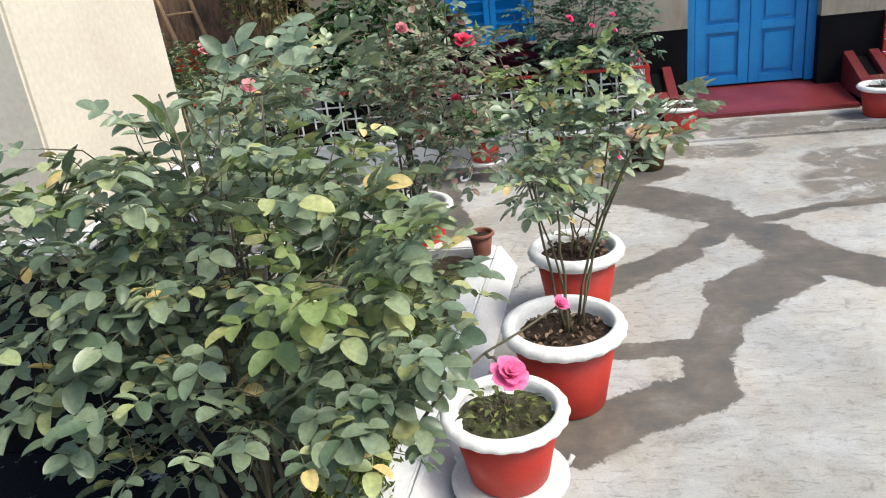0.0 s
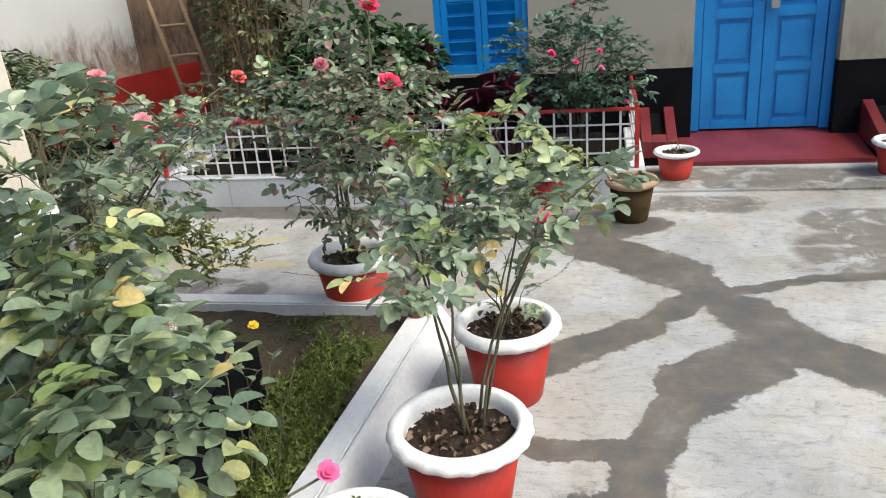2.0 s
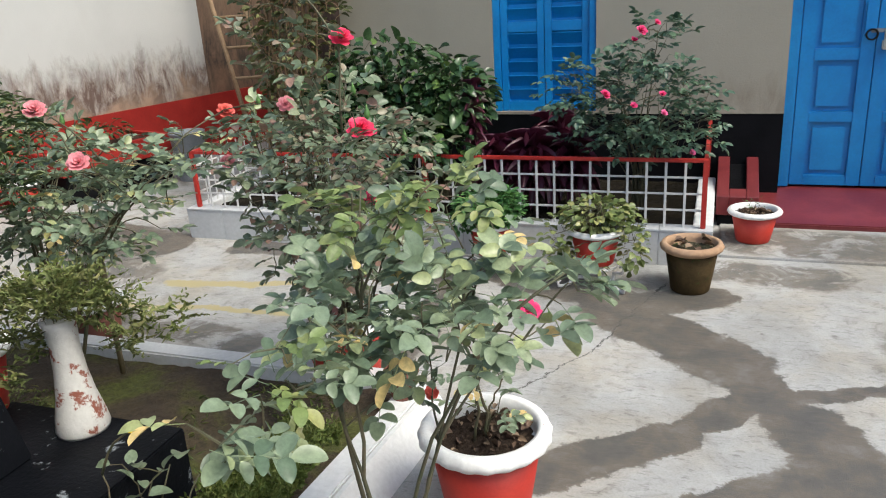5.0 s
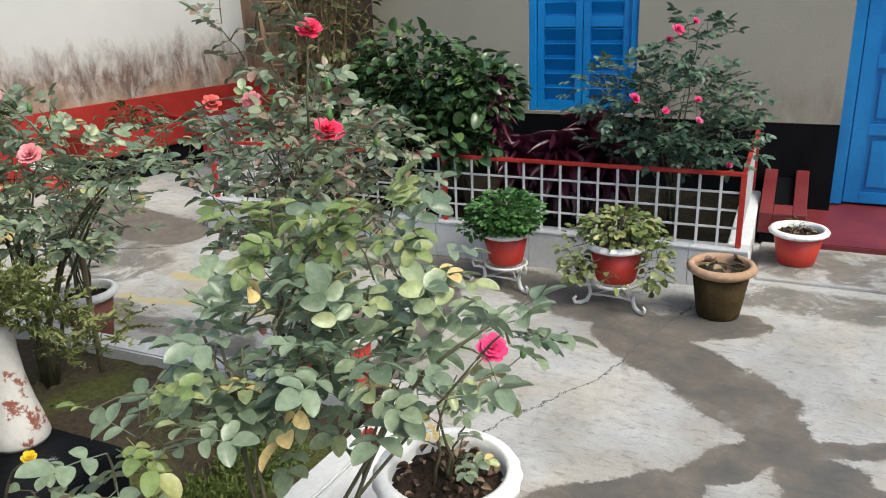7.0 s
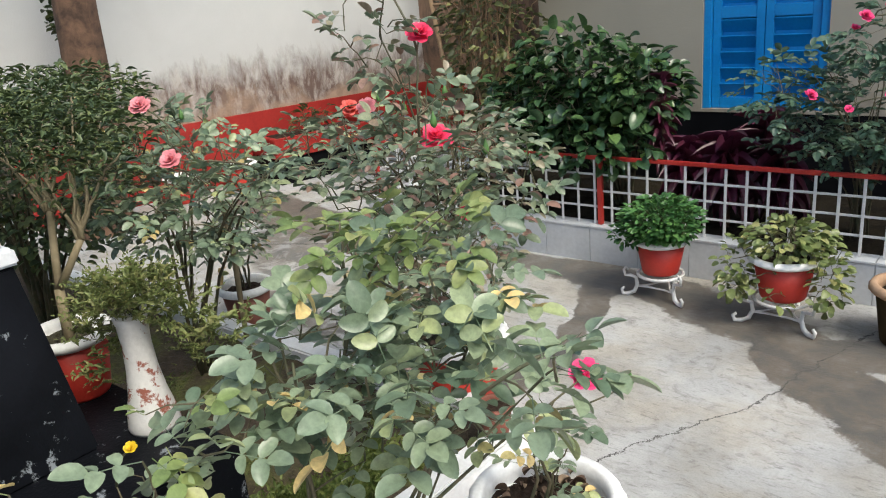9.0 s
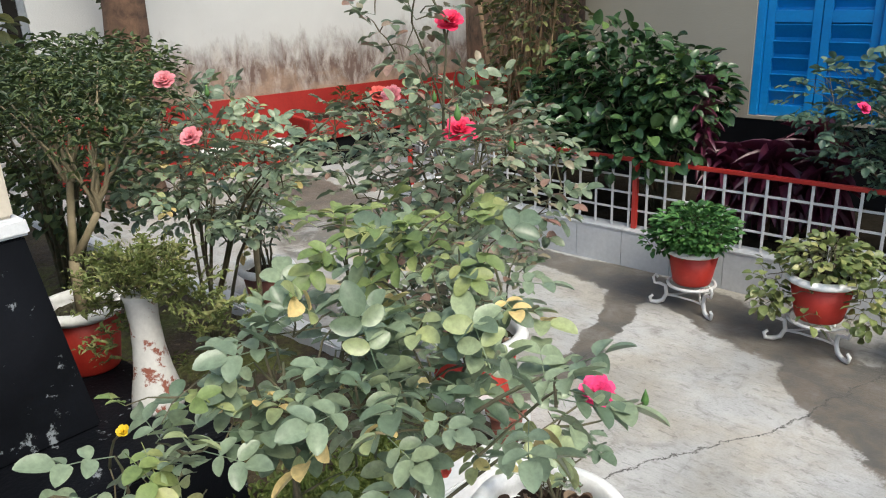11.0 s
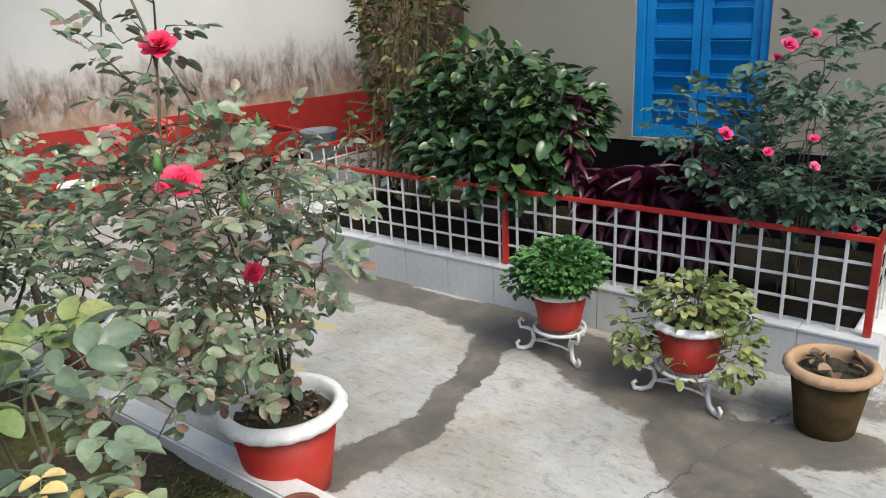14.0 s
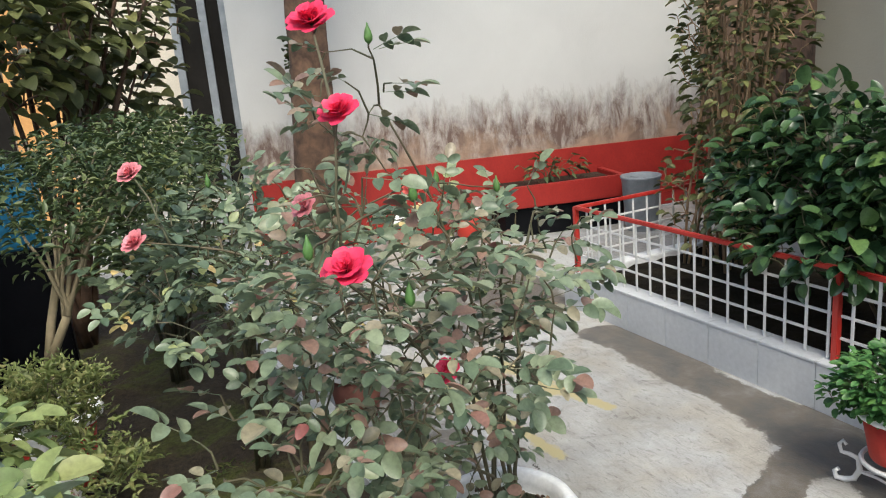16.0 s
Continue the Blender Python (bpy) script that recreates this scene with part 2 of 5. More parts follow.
def stained_wall(name, base, dark, low, high, rust):
    """Limewashed wall with rising damp: streaky brown stains between two heights."""
    m, nodes, links, bsdf = nodes_of(name)
    pos = nodes.new("ShaderNodeNewGeometry").outputs["Position"]
    sep = nodes.new("ShaderNodeSeparateXYZ")
    links.new(pos, sep.inputs[0])
    big = noise_tex(nodes, links, pos, 1.5, 6, 0.6, 0.3)
    mp = nodes.new("ShaderNodeMapping")
    mp.inputs["Scale"].default_value = (3.2, 3.2, 1.3)
    links.new(pos, mp.inputs[0])
    streak = noise_tex(nodes, links, mp.outputs[0], 1.6, 8, 0.72, 0.3)
    fine = noise_tex(nodes, links, pos, 80, 4)
    r = ramp(nodes, [(0.3, tuple(c * 0.9 for c in base)), (0.7, base)])
    links.new(big.outputs[0], r.inputs[0])
    hgt = nodes.new("ShaderNodeMapRange")
    hgt.inputs[1].default_value, hgt.inputs[2].default_value = high, low
    links.new(sep.outputs[2], hgt.inputs[0])
    s = nodes.new("ShaderNodeMath")
    s.operation = "ADD"
    links.new(hgt.outputs[0], s.inputs[0])
    links.new(streak.outputs[0], s.inputs[1])
    def halved(sock):
        q = nodes.new("ShaderNodeMath")
        q.operation = "MULTIPLY"
        q.inputs[1].default_value = 0.5
        links.new(sock, q.inputs[0])
        return q.outputs[0]
    k = ramp(nodes, [(0.37, (0, 0, 0)), (0.44, (0.45, 0.45, 0.45)), (0.54, (1, 1, 1))])
    links.new(halved(s.outputs[0]), k.inputs[0])
    # ragged dark tufts where the damp ends, bare tan plaster below them
    inner = nodes.new("ShaderNodeMath")
    inner.operation = "ADD"
    links.new(hgt.outputs[0], inner.inputs[0])
    links.new(noise_tex(nodes, links, pos, 3.0, 6, 0.6, 0.6).outputs[0], inner.inputs[1])
    k2 = ramp(nodes, [(0.58, (0, 0, 0)), (0.70, (1, 1, 1))])
    links.new(halved(inner.outputs[0]), k2.inputs[0])
    tuft = ramp(nodes, [(0.44, dark), (0.62, tuple(0.5 * a + 0.5 * b for a, b in zip(rust, base)))])
    mp2 = nodes.new("ShaderNodeMapping")
    mp2.inputs["Scale"].default_value, mp2.inputs["Location"].default_value = (6, 6, 2.2), (3.1, 1.7, 0.4)
    links.new(pos, mp2.inputs[0])
    links.new(noise_tex(nodes, links, mp2.outputs[0], 1.5, 8, 0.7, 0.5).outputs[0], tuft.inputs[0])
    tan = ramp(nodes, [(0.35, tuple(0.75 * c for c in rust)), (0.65, tuple(1.25 * c for c in rust))])
    links.new(noise_tex(nodes, links, pos, 6.0, 7, 0.65, 0.8).outputs[0], tan.inputs[0])
    col = mix(nodes, links, k.outputs[0], r.outputs[0], mix(nodes, links, k2.outputs[0], tuft.outputs[0], tan.outputs[0]))
    links.new(col, bsdf.inputs["Base Color"])
    bsdf.inputs["Roughness"].default_value = 0.9
    bump(nodes, links, bsdf, mix(nodes, links, 0.5, fine.outputs[0], streak.outputs[0]), 0.35, 0.008)
    return m


def soil_mat(name, stops, scale=14.0):
    m, nodes, links, bsdf = nodes_of(name)
    pos = nodes.new("ShaderNodeNewGeometry").outputs["Position"]
    n = noise_tex(nodes, links, pos, scale * 0.25, 6, 0.6, 0.6)
    f = noise_tex(nodes, links, pos, scale * 5, 6, 0.7)
    r = ramp(nodes, stops)
    links.new(n.outputs[0], r.inputs[0])
    g = ramp(nodes, [(0.3, (0.45, 0.45, 0.45)), (0.7, (1.3, 1.3, 1.3))])
    links.new(f.outputs[0], g.inputs[0])
    links.new(mix(nodes, links, 1.0, r.outputs[0], g.outputs[0], "MULTIPLY"), bsdf.inputs["Base Color"])
    bsdf.inputs["Roughness"].default_value = 0.95
    bump(nodes, links, bsdf, f.outputs[0], 0.9, 0.02)
    return m


M_FLOOR = concrete_floor()
M_WALL_BACK = stained_wall("beige_limewash", (0.32, 0.29, 0.235), (0.24, 0.21, 0.165), 0.55, 1.05, (0.285, 0.255, 0.205))
M_WALL_LEFT = stained_wall("white_limewash_damp", (0.52, 0.52, 0.51), (0.13, 0.085, 0.07), 0.50, 1.36, (0.29, 0.20, 0.145))
M_BLACK = paint("black_plinth_paint", (0.0025, 0.003, 0.004), (0.006, 0.006, 0.008), 4, 70, 0.62, 0.3, (0.14, 0.14, 0.15), 0.77)
M_BLACK_WORN = paint("flaking_black_paint", (0.003, 0.0035, 0.005), (0.007, 0.008, 0.011), 3, 70, 0.5, 0.4, (0.20, 0.22, 0.24), 0.61)
M_RED = paint("red_plinth_paint", (0.27, 0.012, 0.009), (0.34, 0.020, 0.014), 4, 60, 0.6, 0.3)
M_OXIDE = paint("red_oxide_cement", (0.13, 0.018, 0.022), (0.20, 0.035, 0.038), 5, 60, 0.35, 0.15, (0.26, 0.12, 0.11), 0.70)
M_BLUE = paint("blue_gloss_paint", (0.006, 0.17, 0.47), (0.012, 0.24, 0.58), 2.5, 60, 0.32, 0.12)
M_WHITE = paint("white_limewash", (0.58, 0.59, 0.61), (0.68, 0.69, 0.70), 3, 50, 0.8, 0.3, (0.42, 0.42, 0.42), 0.72)
M_TILE = paint("white_glazed_tile", (0.44, 0.46, 0.49), (0.53, 0.545, 0.565), 2.5, 40, 0.35, 0.08, (0.50, 0.50, 0.50), 0.78)
M_BAR = paint("white_enamel_bar", (0.56, 0.56, 0.56), (0.66, 0.66, 0.66), 8, 80, 0.45, 0.15, (0.30, 0.20, 0.15), 0.76)
M_RAIL = paint("red_enamel_rail", (0.36, 0.018, 0.015), (0.46, 0.04, 0.03), 8, 80, 0.4, 0.2, (0.20, 0.03, 0.02), 0.7)
M_POT = paint("red_pot_paint", (0.36, 0.020, 0.013), (0.46, 0.036, 0.022), 6, 90, 0.55, 0.2)
M_RIM = paint("white_rim_paint", (0.70, 0.70, 0.70), (0.84, 0.84, 0.83), 9, 70, 0.6, 0.4, (0.40, 0.25, 0.20), 0.685)
M_TERRA = paint("terracotta", (0.34, 0.21, 0.125), (0.43, 0.28, 0.18), 8, 90, 0.85, 0.4, (0.16, 0.13, 0.07), 0.66)
M_MOSSY = paint("mossy_clay", (0.024, 0.017, 0.007), (0.085, 0.055, 0.024), 6, 70, 0.8, 0.6, (0.035, 0.042, 0.013), 0.6)
M_CLAY = paint("brown_clay", (0.14, 0.045, 0.03), (0.21, 0.075, 0.05), 8, 80, 0.7, 0.3)
M_SOIL = soil_mat("pot_soil", [(0.35, (0.036, 0.025, 0.019)), (0.65, (0.072, 0.050, 0.038))])
# railed-bed soil: the shade of the plants is put into its darker colour
M_SOIL_SHADED = soil_mat("shaded_bed_soil", [(0.35, (0.011, 0.009, 0.007)), (0.65, (0.026, 0.021, 0.013))])
for porous in (M_MOSSY, M_SOIL_SHADED, M_SOIL):
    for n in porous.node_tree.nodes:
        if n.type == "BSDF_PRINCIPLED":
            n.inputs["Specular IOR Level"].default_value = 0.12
M_MOSS = soil_mat("pot_moss", [(0.3, (0.05, 0.06, 0.02)), (0.5, (0.06, 0.05, 0.03)), (0.7, (0.09, 0.11, 0.03))])
M_BED = soil_mat("bed_soil", [(0.40, (0.062, 0.044, 0.030)), (0.52, (0.080, 0.060, 0.034)), (0.62, (0.105, 0.115, 0.028))], 10)
M_STEM = paint("rose_cane", (0.060, 0.068, 0.034), (0.13, 0.10, 0.06), 20, 120, 0.7, 0.4)
M_BARK = paint("bark", (0.055, 0.032, 0.022), (0.16, 0.092, 0.058), 11, 38, 0.95, 1.0)
M_TWIG = paint("pale_stem", (0.17, 0.14, 0.08), (0.26, 0.21, 0.13), 12, 80, 0.8, 0.4)
M_CREAM = paint("cream_paint", (0.56, 0.50, 0.41), (0.64, 0.58, 0.48), 2, 60, 0.75, 0.2)
M_VASE = paint("flaking_white_paint", (0.50, 0.49, 0.47), (0.62, 0.61, 0.59), 2.6, 60, 0.75, 0.4, (0.22, 0.07, 0.045), 0.545)
M_BAMBOO = paint("weathered_bamboo", (0.24, 0.15, 0.08), (0.36, 0.24, 0.14), 9, 70, 0.75, 0.4)
M_RUST = paint("rusty_sheet", (0.11, 0.05, 0.03), (0.24, 0.12, 0.07), 2.5, 30, 0.85, 0.5)
M_GREY = paint("grey_galvanised", (0.20, 0.22, 0.24), (0.30, 0.32, 0.34), 6, 50, 0.5, 0.2)
M_STEEL = paint("lock_steel", (0.45, 0.44, 0.42), (0.6, 0.59, 0.56), 30, 120, 0.3, 0.1, None, 0.7, 0.9)
M_BROWNWALL = stained_wall("brown_damp_plaster", (0.20, 0.13, 0.09), (0.05, 0.035, 0.028), 0.2, 2.2, (0.15, 0.085, 0.055))
# near-black: paints the shade in openings; also dark iron and window panes
M_DARK = paint("dark_iron_and_shade", (0.012, 0.011, 0.010), (0.02, 0.018, 0.016), 3, 40, 0.9, 0.2)
# orange that carries the sunlight falling on the distant house wall
M_SUN_ORANGE = paint("sunlit_orange_wall", (0.52, 0.26, 0.09), (0.66, 0.37, 0.14), 3, 50, 0.85, 0.3)
M_DRUM = paint("blue_plastic", (0.01, 0.11, 0.20), (0.02, 0.17, 0.30), 3, 60, 0.45, 0.1)
M_LEAF = leaf_mat("rose_leaf", [(0.0, (0.088, 0.134, 0.080)), (0.5, (0.173, 0.226, 0.144)), (0.85, (0.256, 0.309, 0.187)), (0.985, (0.366, 0.389, 0.161)), (1.0, (0.644, 0.483, 0.191))], 0.36, 0.2)
M_LEAFO = leaf_mat("rose_leaf_near", [(0.0, (0.102, 0.149, 0.092)), (0.45, (0.187, 0.244, 0.162)), (0.85, (0.277, 0.337, 0.203)), (0.985, (0.374, 0.413, 0.180)), (1.0, (0.690, 0.522, 0.226))], 0.34, 0.2, True)
M_LEAF_DK = leaf_mat("rose_leaf_bronze", [(0.0, (0.089, 0.131, 0.081)), (0.5, (0.179, 0.227, 0.140)), (0.86, (0.245, 0.282, 0.172)), (0.95, (0.287, 0.227, 0.159)), (1.0, (0.259, 0.089, 0.086))], 0.38, 0.2)
M_LEAF_BLUE = leaf_mat("rose_leaf_blue_green", [(0.0, (0.035, 0.075, 0.050)), (0.6, (0.075, 0.135, 0.090)), (1.0, (0.13, 0.20, 0.12))], 0.38, 0.18)
M_LEAF_HIB = leaf_mat("glossy_dark_leaf", [(0.0, (0.016, 0.040, 0.018)), (0.5, (0.042, 0.088, 0.036)), (0.88, (0.075, 0.135, 0.050)), (1.0, (0.16, 0.25, 0.065))], 0.27, 0.12)
M_LEAF_SM = leaf_mat("hedge_leaf", [(0.0, (0.035, 0.06, 0.024)), (0.6, (0.08, 0.115, 0.042)), (1.0, (0.15, 0.18, 0.06))], 0.5, 0.2)
M_LEAF_MINT = leaf_mat("bright_herb_leaf", [(0.0, (0.035, 0.10, 0.03)), (0.6, (0.07, 0.18, 0.05)), (1.0, (0.13, 0.26, 0.07))], 0.45, 0.2)
M_LEAF_POTHOS = leaf_mat("trailing_leaf", [(0.0, (0.09, 0.13, 0.04)), (0.6, (0.19, 0.23, 0.08)), (1.0, (0.34, 0.33, 0.13))], 0.4, 0.2)
M_LEAF_MAROON = leaf_mat("maroon_leaf", [(0.0, (0.030, 0.010, 0.018)), (0.55, (0.085, 0.018, 0.040)), (0.88, (0.19, 0.022, 0.055)), (1.0, (0.34, 0.03, 0.08))], 0.33, 0.12)
# lime of young leaves, which also paints light onto the tops of the bushes
M_LEAF_LIME = leaf_mat("young_and_lit_lime_leaf", [(0.0, (0.138, 0.196, 0.069)), (0.6, (0.218, 0.287, 0.098)), (1.0, (0.345, 0.356, 0.138))], 0.45, 0.3)
M_GRASS = leaf_mat("moss_grass", [(0.0, (0.06, 0.085, 0.022)), (0.6, (0.12, 0.15, 0.04)), (1.0, (0.22, 0.22, 0.07))], 0.7, 0.2)
M_FERN = leaf_mat("feathery_green", [(0.0, (0.10, 0.12, 0.04)), (0.6, (0.17, 0.21, 0.06)), (1.0, (0.26, 0.25, 0.10))], 0.6, 0.2)
M_COVER = leaf_mat("ground_cover_green", [(0.0, (0.08, 0.12, 0.025)), (0.6, (0.15, 0.20, 0.045)), (1.0, (0.24, 0.27, 0.08))], 0.6, 0.2)
M_VINE = leaf_mat("vine_leaf", [(0.0, (0.05, 0.06, 0.022)), (0.6, (0.10, 0.115, 0.035)), (1.0, (0.20, 0.20, 0.07))], 0.55, 0.2)
M_BLOOM = {
    "crimson": leaf_mat("crimson_petal", [(0.0, (0.70, 0.018, 0.075)), (1.0, (0.90, 0.07, 0.18))], 0.5, 0.25),
    "coral": leaf_mat("coral_petal", [(0.0, (0.62, 0.06, 0.05)), (1.0, (0.85, 0.20, 0.16))], 0.5, 0.25),
    "pink": leaf_mat("pink_petal", [(0.0, (0.72, 0.17, 0.22)), (1.0, (0.90, 0.42, 0.45))], 0.5, 0.3),
    "magenta": leaf_mat("magenta_petal", [(0.0, (0.70, 0.025, 0.16)), (1.0, (0.90, 0.10, 0.30))], 0.5, 0.25),
    "bright": leaf_mat("bright_pink_petal", [(0.0, (0.78, 0.06, 0.28)), (1.0, (0.92, 0.28, 0.50))], 0.5, 0.3),
    "yellow": leaf_mat("yellow_petal", [(0.0, (0.75, 0.50, 0.02)), (1.0, (0.85, 0.65, 0.05))], 0.5, 0.3),
    "white": leaf_mat("white_petal", [(0.0, (0.70, 0.70, 0.62)), (1.0, (0.80, 0.80, 0.74))], 0.5, 0.3),
    "cream": leaf_mat("cream_petal", [(0.0, (0.62, 0.50, 0.34)), (1.0, (0.75, 0.62, 0.45))], 0.5, 0.3),
}


# ---- geometry helpers ----
def part(name, bm, material, parent=None, label="", smooth=False):
    me = bpy.data.meshes.new(name)
    bm.to_mesh(me)
    bm.free()
    if smooth:
        for p in me.polygons:
            p.use_smooth = True
    me.materials.append(material)
    ob = new(name, me)
    if parent:
        ob.parent = parent
    if label:
        ob["label"] = label
    return ob


def thing(name, loc, label, category, group="", kind=""):
    e = new(name)
    e.location = loc
    e.empty_display_size = 0.1
    return tagged(e, label, category, group, kind)


def mesh_part(name, verts, faces, material, parent=None, label="", smooth=False):
    me = bpy.data.meshes.new(name)
    me.from_pydata(verts, [], faces)
    if smooth:
        me.polygons.foreach_set("use_smooth", [True] * len(me.polygons))
    me.materials.append(material)
    ob = new(name, me)
    if parent:
        ob.parent = parent
    if label:
        ob["label"] = label
    return ob


def box(x0, x1, y0, y1, z0, z1, bevel=0.0, bm=None, wobble=0.0):
    bm = bm or bmesh.new()
    m = Matrix.LocRotScale(((x0 + x1) / 2, (y0 + y1) / 2, (z0 + z1) / 2), None, (x1 - x0, y1 - y0, z1 - z0))
    geo = bmesh.ops.create_cube(bm, size=1, matrix=m)
    if bevel:
        vs = set(geo["verts"])
        bmesh.ops.bevel(bm, geom=[e for e in bm.edges if set(e.verts) <= vs], offset=bevel, segments=2, affect="EDGES")
    return bm


def lathe(profile, segs=32, wave=None, bm=None, centre=(0, 0)):
    """Turned body from (radius, z) pairs. wave: (index set, count, depth) scallops those rings."""
    bm = bm or bmesh.new()
    rings = []
    for i, (r, z) in enumerate(profile):
        ring = []
        for s in range(segs):
            a = 2 * math.pi * s / segs
            k = r
            if wave and i in wave[0]:
                k = r + wave[2] * math.cos(a * wave[1])
            ring.append(bm.verts.new((centre[0] + k * math.cos(a), centre[1] + k * math.sin(a), z)))
        rings.append(ring)
    for a, b in zip(rings, rings[1:]):
        for s in range(segs):
            bm.faces.new((a[s], a[(s + 1) % segs], b[(s + 1) % segs], b[s]))
    bm.faces.new(rings[-1])
    bm.faces.new(list(reversed(rings[0])))
    return bm


def tube(points, radii, segs=6, bm=None):
    bm = bm or bmesh.new()
    pts = [Vector(p) for p in points]
    rings = []
    for i, p in enumerate(pts):
        d = (pts[min(i + 1, len(pts) - 1)] - pts[max(i - 1, 0)]).normalized()
        side = d.cross(Vector((0.3, 0.9, 0.31))).normalized()
        up = side.cross(d)
        r = radii[i] if isinstance(radii, (list, tuple)) else radii
        rings.append([bm.verts.new(p + r * (math.cos(2 * math.pi * s / segs) * side + math.sin(2 * math.pi * s / segs) * up)) for s in range(segs)])
    for a, b in zip(rings, rings[1:]):
        for s in range(segs):
            bm.faces.new((a[s], a[(s + 1) % segs], b[(s + 1) % segs], b[s]))
    bm.faces.new(rings[-1])
    bm.faces.new(list(reversed(rings[0])))
    return bm


def curve_pts(a, b, sag, n, rng, wobble=0.01):
    """A bent run from a to b that starts upright; sag is the share of the way that it climbs before it leans."""
    a, b = Vector(a), Vector(b)
    c = Vector((a.x + (b.x - a.x) * 0.25, a.y + (b.y - a.y) * 0.25, a.z + (b.z - a.z) * sag))
    out = []
    for i in range(n):
        u = i / (n - 1)
        p = (1 - u) ** 2 * a + 2 * u * (1 - u) * c + u * u * b
        if 0 < i < n - 1:
            p += Vector((rng.uniform(-1, 1), rng.uniform(-1, 1), rng.uniform(-1, 1))) * wobble
        out.append(p)
    return out


# leaf blades: rows of half width, length and fold, drawn as strips
def blade(width, rows, fold, droop):
    vs, fs = [], []
    for t, w in rows:
        z = -droop * t * t
        vs += [(-w * width, t, z + fold * w), (0, t, z), (w * width, t, z + fold * w)]
    for i in range(len(rows) - 1):
        k = 3 * i
        fs += [(k, k + 1, k + 4, k + 3), (k + 1, k + 2, k + 5, k + 4)]
    return np.array(vs), fs


OVAL = [(0.0, 0.06), (0.1, 0.55), (0.28, 0.92), (0.5, 1.0), (0.7, 0.90), (0.86, 0.66), (0.95, 0.38), (1.0, 0.05)]
LANCE = [(0.0, 0.1), (0.3, 0.9), (0.6, 0.8), (1.0, 0.03)]
ROSE_LEAFLET = blade(0.325, OVAL, 0.16, 0.16)


def turn(v, rz, rx=0.0, ry=0.0):
    m = np.array(Euler((rx, ry, rz)).to_matrix())
    return v @ m.T


def compound(rng, size):
    """A rose leaf: five toothless blades on a thin rachis, about size * 2.8 long."""
    vs, fs = [], []

    def add(v, f):
        k = sum(len(a) for a in vs)
        vs.append(v)
        fs.extend(tuple(i + k for i in q) for q in f)
    v, f = ROSE_LEAFLET
    spots = [(0.72, 72, 0.80), (0.74, -72, 0.80), (1.45, 62, 0.98), (1.47, -62, 0.98), (1.72, 0, 1.12)]
    for y, a, s in spots:
        w = turn(v * size * s * rng.uniform(0.9, 1.1), radians(a + rng.uniform(-10, 10)), rng.uniform(-0.3, 0.25), rng.uniform(-0.35, 0.35))
        add(w + np.array([0, y * size, -0.06 * size * y * y]), f)
    r = 0.022 * size + 0.0006
    st = []
    for y in (0, 0.9, 1.74):
        st += [(-r, y * size, -0.06 * size * y * y), (r, y * size, -0.06 * size * y * y), (0, y * size, -0.06 * size * y * y - 1.6 * r)]
    add(np.array(st), [(a + i, a + (i + 1) % 3, a + 3 + (i + 1) % 3, a + 3 + i) for a in (0, 3) for i in range(3)])
    return np.concatenate(vs), fs


def single(rows, width, fold, droop):
    v, f = blade(width, rows, fold, droop)
    return lambda rng, size: (v * size * rng.uniform(0.8, 1.2), f)


def palmate(rng, size):
    """A lobed leaf: three blades that share a foot."""
    vs, fs = [], []
    v, f = blade(0.34, OVAL, 0.15, 0.3)
    for a, s in ((0, 1.0), (55, 0.8), (-55, 0.8)):
        k = sum(len(q) for q in vs)
        vs.append(turn(v * size * s * rng.uniform(0.9, 1.1), radians(a), rng.uniform(-0.15, 0.15), rng.uniform(-0.2, 0.2)))
        fs.extend(tuple(i + k for i in q) for q in f)
    return np.concatenate(vs), fs


def leaf_turn(d, rng, tilt=0.5):
    """A rotation that lays a leaf along d with its face upwards, more or less."""
    d = Vector(d).normalized()
    up = Vector((rng.uniform(-tilt, tilt), rng.uniform(-tilt, tilt), 1.0))
    x = d.cross(up).normalized()
    z = x.cross(d).normalized()
    return Matrix((x, d, z)).transposed()


def joined_leaves(name, items, maker, rng, material, parent, label="", variants=8):
    """One mesh from many leaves: items are (place, rotation, size)."""
    made = [maker(rng, 1.0) for _ in range(variants)]
    vs, fs, k = [], [], 0
    for p, rot, s in items:
        v, f = made[rng.randrange(variants)]
        w = (v * s) @ np.array(rot).T + np.array(p)
        vs.append(w)
        fs.extend([tuple(i + k for i in q) for q in f])
        k += len(w)
    ob = mesh_part(name, np.concatenate(vs).tolist() if vs else [], fs, material, parent, label, True)
    ob["kind"] = "stuff"
    return ob


def in_ball(rng, shell=0.0):
    while True:
        p = Vector((rng.uniform(-1, 1), rng.uniform(-1, 1), rng.uniform(-1, 1)))
        if shell <= p.length <= 1:
            return p


_petals = {}
WHORLS = ((4, 0.12, 0.78, 0.38), (5, 0.38, 0.95, 0.48), (6, 0.72, 1.08, 0.54), (7, 1.10, 1.12, 0.56))


